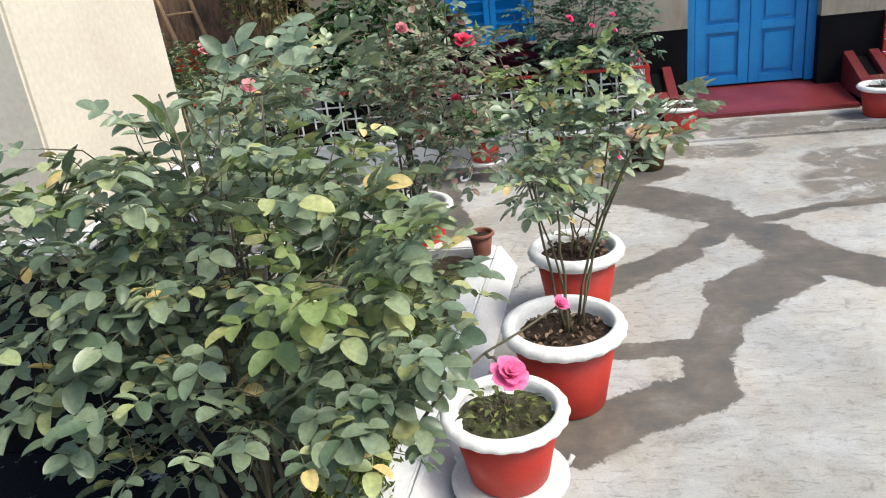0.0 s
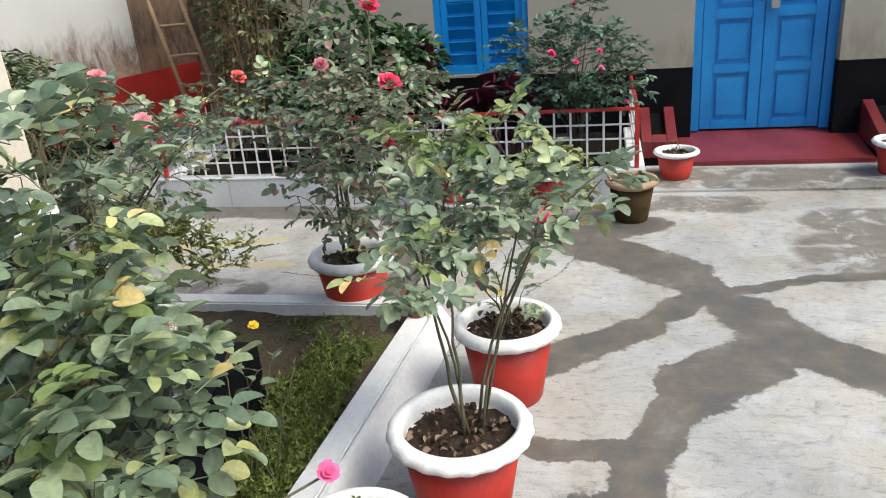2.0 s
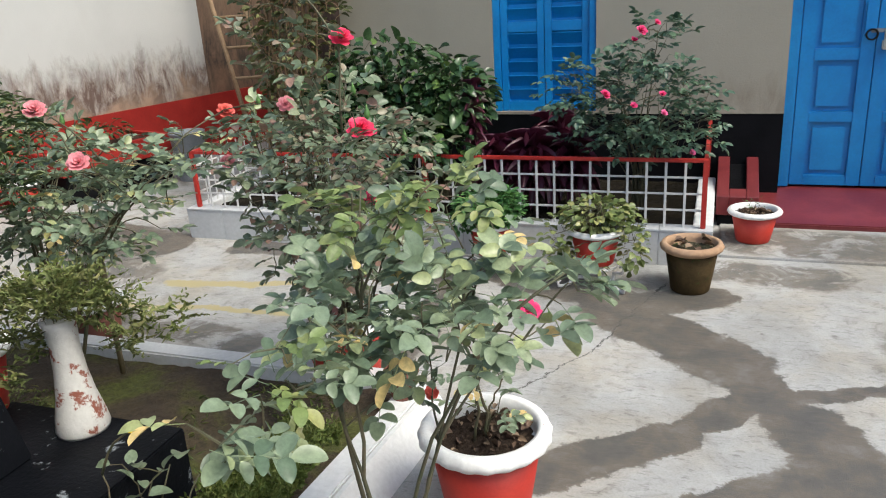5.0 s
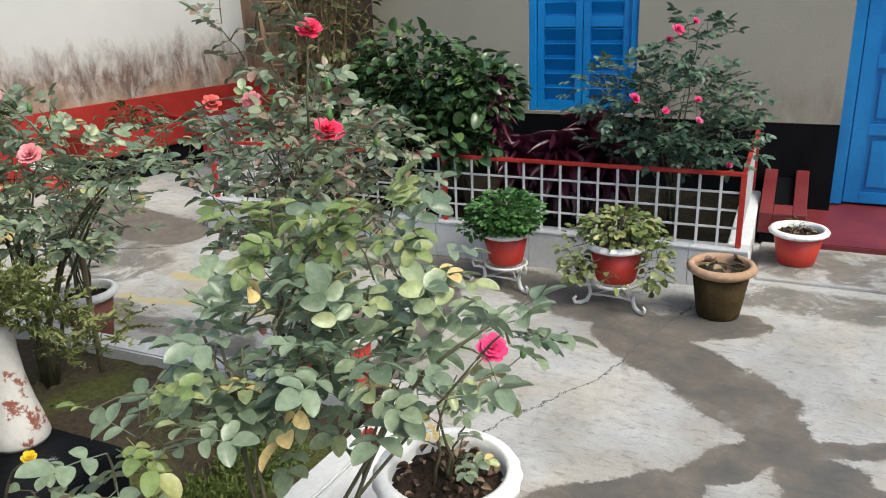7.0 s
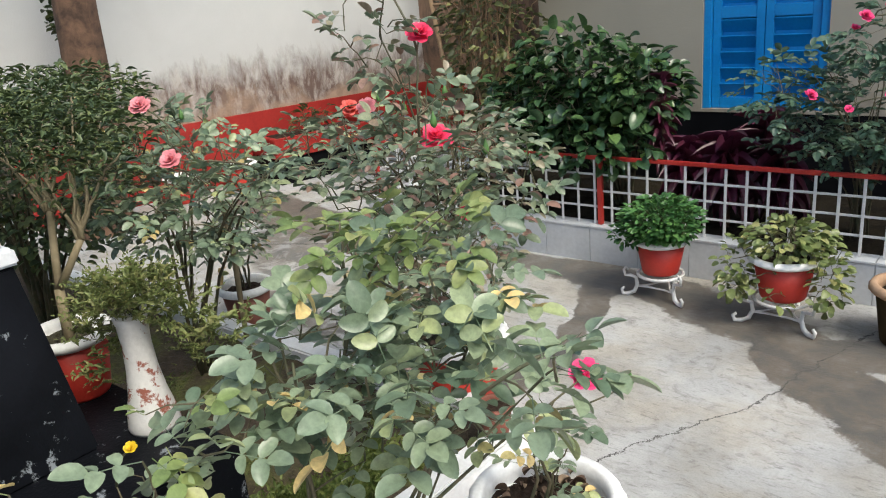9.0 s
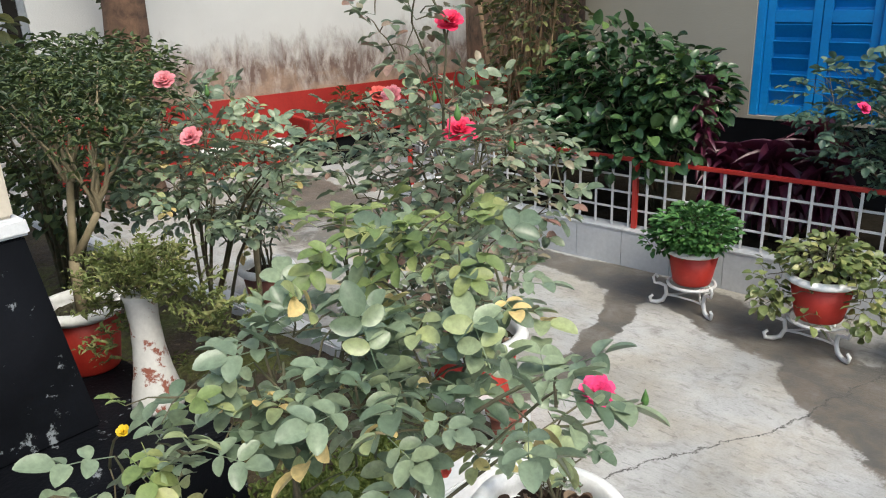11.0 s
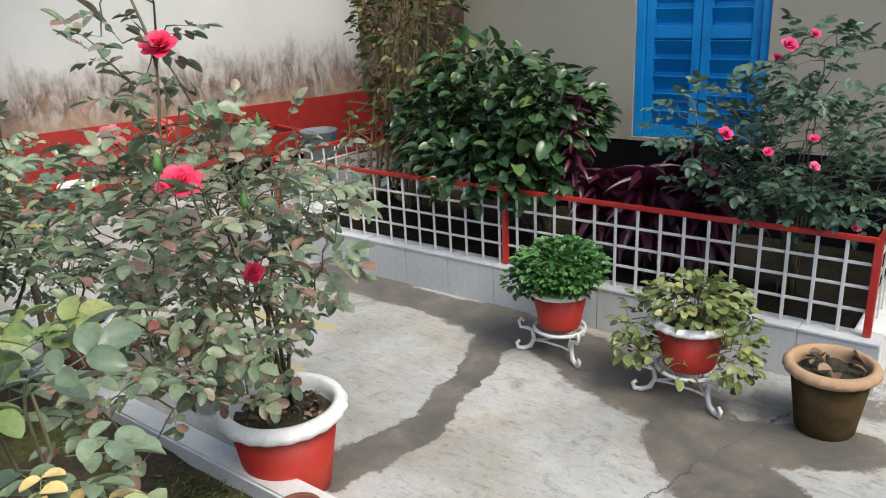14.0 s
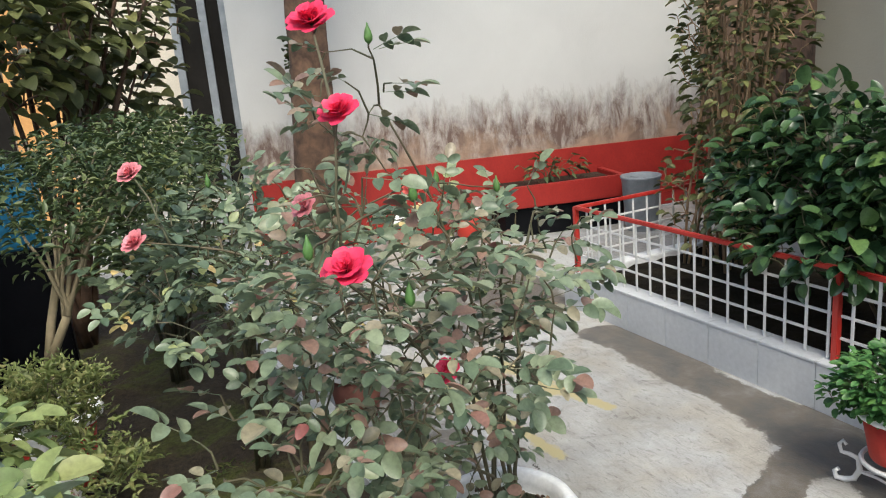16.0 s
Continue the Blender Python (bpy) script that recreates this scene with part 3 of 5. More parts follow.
def petal_mesh(kind, ring, openness):
    """One cupped petal of the given whorl of a rose of unit radius."""
    key = (kind, ring, openness)
    if key not in _petals:
        rng = random.Random(ring)
        n, lean, ln, wd = WHORLS[ring]
        lean *= openness
        vs, fs = [], []
        for t, w, back in ((0.0, 0.25, 0.0), (0.3, 0.8, 0.05), (0.55, 1.0, 0.05), (0.8, 0.92, 0.0), (1.0, 0.55, -0.13 * openness)):
            out = math.sin(lean) * t * ln + 0.05 * ring * min(t * 3, 1) - back
            z = math.cos(lean) * t * ln * 0.85 - 0.1 * ring
            for s in (-1, -0.5, 0, 0.5, 1):
                vs.append((out - 0.25 * s * s * w * wd + rng.uniform(-0.02, 0.02), s * w * wd, z + rng.uniform(-0.03, 0.03)))
        for r in range(4):
            for c in range(4):
                q = 5 * r + c
                fs.append((q, q + 1, q + 6, q + 5))
        me = bpy.data.meshes.new("petal")
        me.from_pydata(vs, [], fs)
        me.polygons.foreach_set("use_smooth", [True] * len(me.polygons))
        me.materials.append(M_BLOOM[kind])
        _petals[key] = me
    return _petals[key]


def add_bloom(parent, at, kind, radius=0.035, seed=1, tilt=(0.3, 0.0), openness=1.0, label=""):
    """A rose: a green hip with sepals under four whorls of petals."""
    rng = random.Random(seed)
    hip = part("bloom", lathe([(0.05, -0.75), (0.16, -0.62), (0.22, -0.42), (0.12, -0.3), (0.10, 0.1)], 10), M_STEM, parent, label or {"crimson": "crimson rose", "coral": "coral rose", "pink": "pale pink rose", "magenta": "magenta rose", "bright": "bright pink rose", "yellow": "yellow flower", "white": "white flower"}.get(kind, "rose"), True)
    hip.location = Vector(at) - parent.location
    hip.rotation_euler = Vector((0.45 + tilt[0], -0.5 + tilt[1], 0.75)).to_track_quat("Z", "Y").to_euler()
    hip.scale = (radius * 0.7,) * 3
    for ring, (n, lean, ln, wd) in enumerate(WHORLS):
        if radius < 0.034 and ring == 3:
            continue
        for i in range(n):
            p = new("petal", petal_mesh(kind, ring, openness))
            p.parent = hip
            p.rotation_euler = (rng.uniform(-0.12, 0.12), rng.uniform(-0.15, 0.15), 2 * math.pi * (i + 0.5 * (ring % 2)) / n + rng.uniform(-0.2, 0.2))
    return hip


def plant(parent, base, clumps, canes, leaf, material, seed, maker=compound, cane_mat=None, cane_r=(0.007, 0.002), sag=0.7,
          single_leaves=0, single_mat=None, blooms=(), buds=(), twig_from=0.10, outward=0.6, rise=0.1, tilt=0.5, base_spread=0.04, foliage_label="", bare=0.0):
    """Canes from base into egg-shaped clumps ((centre), (radii), leaf count) and leaves on twigs off the canes.
    single_leaves of them become leaf parts of their own; the rest is one foliage mesh. blooms: (place, colour, radius)."""
    rng = random.Random(seed)
    o = Vector(parent.location)
    base = Vector(base)
    cane_mat = cane_mat or M_STEM
    samples = []
    weights = [c[2] for c in clumps]
    runs = []
    for i in range(canes):
        c, r, _ = rng.choices(clumps, weights)[0]
        p = in_ball(rng, 0.35)
        tip = Vector(c) + Vector((p.x * r[0], p.y * r[1], abs(p.z) * r[2] * 0.9))
        b = base + Vector((rng.uniform(-1, 1), rng.uniform(-1, 1), 0)) * base_spread
        pts = curve_pts(b, tip, sag, 9, rng, 0.008)
        runs.append((pts, cane_r[0] * rng.uniform(0.7, 1.2), cane_r[1]))
        samples += [q for q in pts[2:]]
    for at, kind, rad in blooms:
        at = Vector(at)
        near = min(samples, key=lambda q: (q - at).length + max(0, q.z - at.z) * 2)
        pts = curve_pts(near, at, 0.6, 6, rng, 0.004)
        runs.append((pts, 0.004, 0.0022))
        samples += pts[1:5]
    for at in buds:
        at = Vector(at)
        near = min(samples, key=lambda q: (q - at).length + max(0, q.z - at.z) * 2)
        pts = curve_pts(near, at, 0.7, 6, rng, 0.004)
        runs.append((pts, 0.0032, 0.0018))
        samples += pts[1:4]
        bud = part("bud", lathe([(0.002, -0.012), (0.008, -0.006), (0.0095, 0.003), (0.007, 0.014), (0.003, 0.024), (0.001, 0.032)], 10), M_LEAF_MINT, parent, "closed green rose bud", True)
        bud.location = at - o
    items = []
    arr = np.array([tuple(q) for q in samples])
    twigs = bmesh.new()
    spots = []
    for c, r, n in clumps:
        for _ in range(n):
            p = in_ball(rng, bare)
            spots.append((p, Vector((c[0] + p.x * r[0], c[1] + p.y * r[1], c[2] + p.z * r[2]))))
    # nearest spots first, so that each twig grows from the last ones and the whole branches
    spots.sort(key=lambda s: float(((arr - np.array(s[1])) ** 2).sum(1).min()))
    grown = np.empty((len(arr) + 3 * len(spots), 3))
    grown[:len(arr)] = arr
    used = len(arr)
    if spots:
        for p, at in spots:
            low = np.array((at.x, at.y, at.z - 0.03))
            q = Vector(grown[np.argmin(((grown[:used] - low) ** 2).sum(1))])
            away = at - q
            if away.length > 0.03:
                bend = (q + at) / 2 + Vector((rng.uniform(-0.1, 0.1), rng.uniform(-0.1, 0.1), 0.12)) * away.length
                if away.length > twig_from * 0.5:
                    tube([q - o, bend - o, at - o], [cane_r[1], cane_r[1] * 0.8, cane_r[1] * 0.55], 4, twigs)
                grown[used], grown[used + 1] = bend, at
                used += 2
            d = Vector((rng.uniform(-1, 1), rng.uniform(-1, 1), rise + rng.uniform(-0.35, 0.35)))
            out = Vector((p.x, p.y, p.z * 0.3))
            d = d.normalized() * (1 - outward) + (out.normalized() if out.length > 1e-3 else d) * outward
            items.append((at - o, leaf_turn(d, rng, tilt), leaf * rng.uniform(0.75, 1.25)))
    for pts, r0, r1 in runs:
        stem = tube([q - o for q in pts], [r0 + (r1 - r0) * k / (len(pts) - 1) for k in range(len(pts))], 6)
        part("stem", stem, cane_mat, parent, "", True)
    if len(twigs.verts):
        tw = part("twigwork", twigs, cane_mat, parent)
        tw["kind"] = "stuff"
    else:
        twigs.free()
    rng.shuffle(items)
    singles, rest = items[:single_leaves], items[single_leaves:]
    if singles:
        meshes = []
        for _ in range(10):
            v, f = maker(rng, 1.0)
            me = bpy.data.meshes.new("leaf")
            me.from_pydata(v.tolist(), [], f)
            me.polygons.foreach_set("use_smooth", [True] * len(me.polygons))
            me.materials.append(single_mat or material)
            meshes.append(me)
        for at, rot, s in singles:
            ob = new("leaf", meshes[rng.randrange(10)])
            ob.parent = parent
            ob.matrix_local = Matrix.LocRotScale(at, rot.to_quaternion(), (s, s, s))
    if rest:
        joined_leaves("foliage", rest, maker, rng, material, parent, foliage_label)
    for i, (at, kind, rad) in enumerate(blooms):
        add_bloom(parent, at, kind, rad, i + seed, (rng.uniform(-0.15, 0.15), rng.uniform(-0.2, 0.2)))
    return items


def struct(ob, label, category):
    return tagged(ob, label, category, "", "structure")


# ---- the setting ----
bm = bmesh.new()
bmesh.ops.create_grid(bm, x_segments=2, y_segments=2, size=150)
struct(part("ground", bm, M_FLOOR), "grey trowelled concrete courtyard floor with wet runs", "floor")
struct(part("pavement", box(0.57, 6.0, 5.56, 6.62, -0.05, 0.014, 0.004), M_FLOOR), "slightly raised concrete apron before the house", "pavement")

WALL_Y, PLINTH = 6.62, 0.65
DOOR = (0.93, 1.95, 0.13, 2.2)
WIN = (-1.04, -0.30, 0.67, 1.95)
WIN2 = (3.32, 4.3, 0.69, 1.95)


def wall_pieces(x0, x1, y0, y1, z0, z1, holes):
    """A wall along x with rectangular holes, as boxes that butt end to end."""
    bm = bmesh.new()
    x = x0
    for hx0, hx1, hz0, hz1 in sorted(holes):
        if hx0 > x:
            box(x, hx0, y0, y1, z0, z1, 0, bm)
        if hz0 > z0:
            box(hx0, hx1, y0, y1, z0, min(hz0, z1), 0, bm)
        if hz1 < z1:
            box(hx0, hx1, y0, y1, max(hz1, z0), z1, 0, bm)
        x = hx1
    if x < x1:
        box(x, x1, y0, y1, z0, z1, 0, bm)
    return bm


struct(part("wall_north", wall_pieces(-2.24, 6.0, WALL_Y, WALL_Y + 0.28, PLINTH, 3.4, [DOOR, WIN, WIN2]), M_WALL_BACK), "beige limewashed house wall, faintly weather-stained", "wall")
struct(part("plinth_north", wall_pieces(-2.236, 6.0, WALL_Y + 0.004, WALL_Y + 0.276, 0.0, PLINTH, [(DOOR[0], DOOR[1], -1, PLINTH)]), M_BLACK), "black-painted plinth along the foot of the house wall", "plinth")
struct(part("wall_house_side", box(-2.24, -1.96, WALL_Y + 0.28, 9.4, 0, 3.4), M_WALL_BACK), "beige side wall of the house", "wall")
# hidden behind the shut door; its dark colour stands for an unlit room
struct(part("wall_inside", box(-1.9, 6.0, 8.2, 8.3, 0, 3.4), M_DARK), "hidden wall behind the door, coloured dark for room shade", "wall")
struct(part("roof_slab", box(-2.5, 6.2, 6.3, 9.4, 3.4, 3.52), M_WHITE), "flat concrete roof slab of the house", "roof")


def panelled_door():
    d = struct(new("door_1"), "closed bright blue panelled double door with padlock", "door")
    d.location = (0, 0, 0)
    x0, x1, z0, z1 = DOOR
    y = WALL_Y + 0.13
    for a, b in ((x0, x0 + 0.07), (x1 - 0.07, x1)):
        part("door_frame", box(a, b, y - 0.03, y + 0.06, z0, z1, 0.004), M_BLUE, d)
    part("door_frame", box(x0 + 0.07, x1 - 0.07, y - 0.03, y + 0.06, z1 - 0.07, z1, 0.004), M_BLUE, d)
    mid = (x0 + x1) / 2
    for a, b in ((x0 + 0.075, mid - 0.002), (mid + 0.002, x1 - 0.075)):
        leaf = part("door_leaf", box(a, b, y + 0.012, y + 0.03, z0 + 0.01, z1 - 0.075), M_BLUE, d)
        w = b - a
        st = 0.085
        for c, e in ((a, a + st), (b - st, b)):
            part("stile", box(c, e, y - 0.012, y + 0.012, z0 + 0.01, z1 - 0.075, 0.004), M_BLUE, leaf)
        for c, e in ((0.01, 0.08), (0.44, 0.51), (0.84, 0.92), (1.34, 1.42), (1.90, 1.995)):
            part("rail", box(a + st, b - st, y - 0.012, y + 0.012, z0 + c, z0 + e, 0.004), M_BLUE, leaf)
        for c, e in ((0.08, 0.44), (0.51, 0.84), (0.92, 1.34), (1.42, 1.90)):
            part("panel", box(a + st + 0.03, b - st - 0.03, y - 0.003, y + 0.012, z0 + c + 0.03, z0 + e - 0.03, 0.006), M_BLUE, leaf)
    part("bolt", box(mid - 0.075, mid - 0.055, y - 0.03, y - 0.012, 1.13, 1.33, 0.005), M_BLUE, d, "blue-painted door bolt")
    part("ring", tube([(mid - 0.03 + 0.032 * math.cos(a), y - 0.03, 1.13 + 0.032 * math.sin(a)) for a in [0.2618 * k for k in range(25)]], 0.006), M_DARK, d, "dark iron ring")
    part("hasp", box(mid - 0.035, mid + 0.075, y - 0.022, y - 0.012, 1.14, 1.165, 0.003), M_GREY, d)
    lock = part("padlock", box(mid + 0.03, mid + 0.092, y - 0.055, y - 0.024, 1.035, 1.10, 0.008), M_STEEL, d, "steel padlock hanging shut")
    part("shackle", tube([(mid + 0.042, y - 0.04, 1.095), (mid + 0.042, y - 0.04, 1.15), (mid + 0.05, y - 0.04, 1.172), (mid + 0.061, y - 0.04, 1.18), (mid + 0.072, y - 0.04, 1.172), (mid + 0.08, y - 0.04, 1.15), (mid + 0.08, y - 0.04, 1.095)], 0.0055), M_STEEL, lock)


def shuttered_window(name, rect):
    w = struct(new(name), "closed bright blue wooden louvred window shutters", "window")
    x0, x1, z0, z1 = rect
    y = WALL_Y + 0.05
    part("window_frame", box(x0, x0 + 0.05, y - 0.035, y + 0.04, z0, z1, 0.004), M_BLUE, w)
    part("window_frame", box(x1 - 0.05, x1, y - 0.035, y + 0.04, z0, z1, 0.004), M_BLUE, w)
    part("window_frame", box(x0 + 0.05, x1 - 0.05, y - 0.035, y + 0.04, z1 - 0.05, z1, 0.004), M_BLUE, w)
    mid = (x0 + x1) / 2
    for a, b in ((x0 + 0.053, mid - 0.002), (mid + 0.002, x1 - 0.053)):
        sh = part("shutter", box(a, b, y + 0.02, y + 0.03, z0, z1 - 0.055), M_BLUE, w)
        for c, e in ((a, a + 0.05), (b - 0.05, b)):
            part("stile", box(c, e, y - 0.015, y + 0.02, z0, z1 - 0.055, 0.003), M_BLUE, sh)
        rails = [z0, z0 + 0.56, z1 - 0.125]
        for z in rails:
            part("rail", box(a + 0.05, b - 0.05, y - 0.014, y + 0.02, z, z + 0.07, 0.003), M_BLUE, sh)
        for lo, hi in ((rails[0] + 0.07, rails[1]), (rails[1] + 0.07, rails[2])):
            n = max(1, round((hi - lo) / 0.098))
            for i in range(n):
                z = lo + (hi - lo) * (i + 0.5) / n
                s = part("slat", box(a + 0.05, b - 0.05, -0.004, 0.004, -0.046, 0.046, 0.002), M_BLUE, sh)
                s.matrix_world = Matrix.Translation((0, y + 0.004, z)) @ pose(0, 0, 0, 28, 0, 0)


panelled_door()
shuttered_window("window_1", WIN)
shuttered_window("window_2", WIN2)


def porch():
    """Red oxide threshold that falls from the door to the yard."""
    bm = bmesh.new()
    c = [(0.80, 6.13, 0.0), (2.13, 6.13, 0.0), (2.13, 6.80, 0.0), (0.80, 6.80, 0.0)]
    t = [(0.80, 6.13, 0.045), (2.13, 6.13, 0.045), (2.13, 6.80, 0.132), (0.80, 6.80, 0.132)]
    v = [bm.verts.new(p) for p in c + t]
    for q in ((3, 2, 1, 0), (4, 5, 6, 7), (0, 1, 5, 4), (1, 2, 6, 5), (2, 3, 7, 6), (3, 0, 4, 7)):
        bm.faces.new([v[i] for i in q])
    bmesh.ops.bevel(bm, geom=bm.edges[:], offset=0.006, segments=2, affect="EDGES")
    struct(part("doorstep", bm, M_OXIDE), "low dark red cement doorstep, worn and shiny", "doorstep")


def cheek_block(x0, x1):
    """Low sloping block beside the doorstep: red rim round a black sunk top."""
    b = thing("step_block", (x0, 6.16, 0), "red cement side block with a sunken black top beside the doorstep", "step block", "blocks beside the doorstep")
    y1, w = 6.615 - 6.16, x1 - x0

    def z_at(y):
        return 0.20 + 0.16 * y / y1

    def sloped(xa, xb, ya, yb, drop, low=0.0):
        bm = bmesh.new()
        v = [bm.verts.new(p) for p in ((xa, ya, low), (xb, ya, low), (xb, yb, low), (xa, yb, low), (xa, ya, z_at(ya) - drop), (xb, ya, z_at(ya) - drop), (xb, yb, z_at(yb) - drop), (xa, yb, z_at(yb) - drop))]
        for q in ((3, 2, 1, 0), (4, 5, 6, 7), (0, 1, 5, 4), (1, 2, 6, 5), (2, 3, 7, 6), (3, 0, 4, 7)):
            bm.faces.new([v[i] for i in q])
        bmesh.ops.bevel(bm, geom=bm.edges[:], offset=0.004, segments=1, affect="EDGES")
        return bm
    part("body", sloped(0.012, w - 0.012, 0.012, y1, 0.05), M_BLACK, b, "black-painted body")
    part("side_rim", sloped(0, 0.075, 0, y1, 0, 0.075), M_OXIDE, b)
    part("side_rim", sloped(w - 0.075, w, 0, y1, 0, 0.075), M_OXIDE, b)
    part("front_rim", sloped(0.0755, w - 0.0755, 0, 0.09, 0, 0.075), M_OXIDE, b)


porch()
cheek_block(0.54, 0.795)
cheek_block(2.135, 2.40)


# ---- railed flower beds before the house ----
def bar_mesh(name, sx, sy, sz, material, bevel=0.0015):
    bm = box(-sx / 2, sx / 2, -sy / 2, sy / 2, 0, sz, bevel)
    me = bpy.data.meshes.new(name)
    bm.to_mesh(me)
    bm.free()
    me.materials.append(material)
    return me


def railed_side(parent, a, b, z0, z1, posts, step=0.104, levels=3):
    """One side of a railing from a to b: red posts and top rail, white upright and level bars."""
    a, b = Vector((*a, 0)), Vector((*b, 0))
    d = (b - a)
    ln, u = d.length, d.normalized()
    ang = math.atan2(d.y, d.x)
    o = parent.location

    def put(name, me, p, z):
        ob = new(name, me)
        ob.parent = parent
        ob.location, ob.rotation_euler = Vector((p.x, p.y, z)) - o, (0, 0, ang)
    up = bar_mesh("upright_bar", 0.014, 0.006, z1 - z0, M_BAR)
    n = max(2, round(ln / step))
    for i in range(1, n):
        put("upright_bar", up, a + u * ln * i / n, z0)
    side = bmesh.new()
    level = bar_mesh("level_bar", ln - 0.03, 0.010, 0.011, M_BAR)
    for k in range(levels):
        put("level_bar", level, a + d / 2 + Vector((-u.y, u.x, 0)) * 0.009, z0 + (z1 - z0) * (k + 1) / (levels + 1))
    side.free()
    put("top_rail", bar_mesh("top_rail", ln, 0.022, 0.022, M_RAIL, 0.004), a + d / 2, z1)
    post = bar_mesh("post", 0.028, 0.028, z1 - z0 + 0.018, M_RAIL, 0.003)
    for f in posts:
        put("post", post, a + d * f, z0)


def railed_bed(name, x0, x1, y0, y1, kerb, rail_z, mids, sides, label):
    kerb_t = 0.11
    k = thing("bed_kerb", (x0, y0, 0), "low white-painted kerb wall round the railed flower bed", "kerb", "bed kerbs")
    part("front_kerb", box(0, x1 - x0, 0.012, kerb_t, 0, kerb - 0.012, 0.003), M_WHITE, k)
    n = round((x1 - x0) / 0.30)
    w = (x1 - x0) / n
    tile, cap = bpy.data.meshes.new("tile"), bpy.data.meshes.new("cap_tile")
    for me, b in ((tile, box(0.0012, w - 0.0012, 0.0, 0.0115, 0.0, kerb - 0.0125, 0.0015)), (cap, box(0.0012, w - 0.0012, -0.004, kerb_t, kerb - 0.0118, kerb, 0.002))):
        b.to_mesh(me)
        b.free()
        me.materials.append(M_TILE)
    for i in range(n):
        for nm, me in (("tile", tile), ("cap_tile", cap)):
            ob = new(nm, me)
            ob.parent, ob.location = k, (w * i, 0, 0)
    for s in sides:
        xs = 0 if s == "l" else x1 - x0 - kerb_t
        part("side_kerb", box(xs, xs + kerb_t, kerb_t + 0.001, y1 - y0, 0, kerb - 0.002, 0.006), M_WHITE, k)
    r = thing("railing", (x0, y0, kerb), label, "railing", "bed railings")
    m = kerb_t / 2
    railed_side(r, (x0 + m + 0.02, y0 + m), (x1 - m, y0 + m), kerb, rail_z, [0, 1] + mids)
    if "l" in sides:
        railed_side(r, (x0 + m + 0.02, y0 + m), (x0 + m + 0.02, y1), kerb, rail_z, [1])
    if "r" in sides:
        railed_side(r, (x1 - m, y0 + m), (x1 - m, y1), kerb, rail_z, [1])
    xa = x0 + (kerb_t if "l" in sides else 0)
    xb = x1 - (kerb_t if "r" in sides else 0)
    rng = random.Random(int(x0 * 10))
    bm = bmesh.new()
    bmesh.ops.create_grid(bm, x_segments=60, y_segments=20, size=0.5, matrix=Matrix.LocRotScale(((xa + xb) / 2, (y0 + kerb_t + y1) / 2, kerb - 0.036), None, (xb - xa - 0.002, y1 - y0 - kerb_t - 0.002, 1)))
    for v in bm.verts:
        v.co.z += 0.03 * noise.noise(v.co * 6) + rng.uniform(-0.006, 0.006)
    struct(part("bed_soil", bm, M_SOIL_SHADED), "soil of the railed flower bed, coloured dark as plant shade", "soil")


railed_bed("west", -2.95, 0.53, 5.375, 6.60, 0.215, 0.590, [(-1.175 + 2.875) / 3.33], "lr", "white lattice bed railing with red posts and top rail")
railed_bed("east", 2.36, 6.0, 5.375, 6.60, 0.225, 0.63, [0.5], "l", "white lattice railing with red posts beside the doorstep")

# ---- planting bed with its white kerb, and the column in it ----
KX0, KX1, KY = -0.70, -0.59, 3.60
kerb = thing("garden_kerb", (-0.6, 3.6, 0), "white-painted low kerb round the rose bed, scuffed", "kerb")
o = kerb.location
SKEW = 0.08   # the side kerb leans this much eastwards for each metre north


def skewed(bm):
    for v in bm.verts:
        v.co.x += SKEW * (v.co.y - 2.9)
    bmesh.ops.translate(bm, verts=bm.verts[:], vec=-o)
    bmesh.ops.recalc_face_normals(bm, faces=bm.faces[:])
    return bm


part("side_kerb", skewed(box(-0.64, -0.543, -1.5, 3.57, 0, 0.125, 0.006)), M_WHITE, kerb)
bm = bmesh.new()
v = [bm.verts.new(p) for p in ((-0.537, -1.5, 0), (-0.445, -1.5, 0), (-0.445, 3.565, 0), (-0.537, 3.565, 0), (-0.537, -1.5, 0.119), (-0.52, -1.5, 0.119), (-0.52, 3.565, 0.119), (-0.537, 3.565, 0.119))]
for q in ((3, 2, 1, 0), (4, 5, 6, 7), (0, 1, 5, 4), (1, 2, 6, 5), (2, 3, 7, 6), (3, 0, 4, 7)):
    bm.faces.new([v[i] for i in q])
part("sloped_skirt", skewed(bm), M_WHITE, kerb)
part("back_kerb", box(-5.2 - o.x, -0.60 - o.x, KY - 0.03 - o.y, KY + 0.07 - o.y, 0, 0.118, 0.008), M_WHITE, kerb)

rng = random.Random(5)
bm = bmesh.new()
bmesh.ops.create_grid(bm, x_segments=110, y_segments=120, size=0.5, matrix=Matrix.LocRotScale(((-5.2 + KX0) / 2, (-1.5 + KY - 0.03) / 2, 0.065), None, (KX0 + 5.2 - 0.002, KY + 1.5 - 0.034, 1)))
for v in bm.verts:
    v.co.z += 0.025 * noise.noise(v.co * 5) + 0.012 * noise.noise(v.co * 22)
    v.co.x += (0.08 + SKEW * (v.co.y - 2.9)) * (v.co.x + 5.2) / (KX0 + 5.2)
struct(part("garden_soil", bm, M_BED, None, "", True), "damp brown garden soil with patches of moss", "soil")


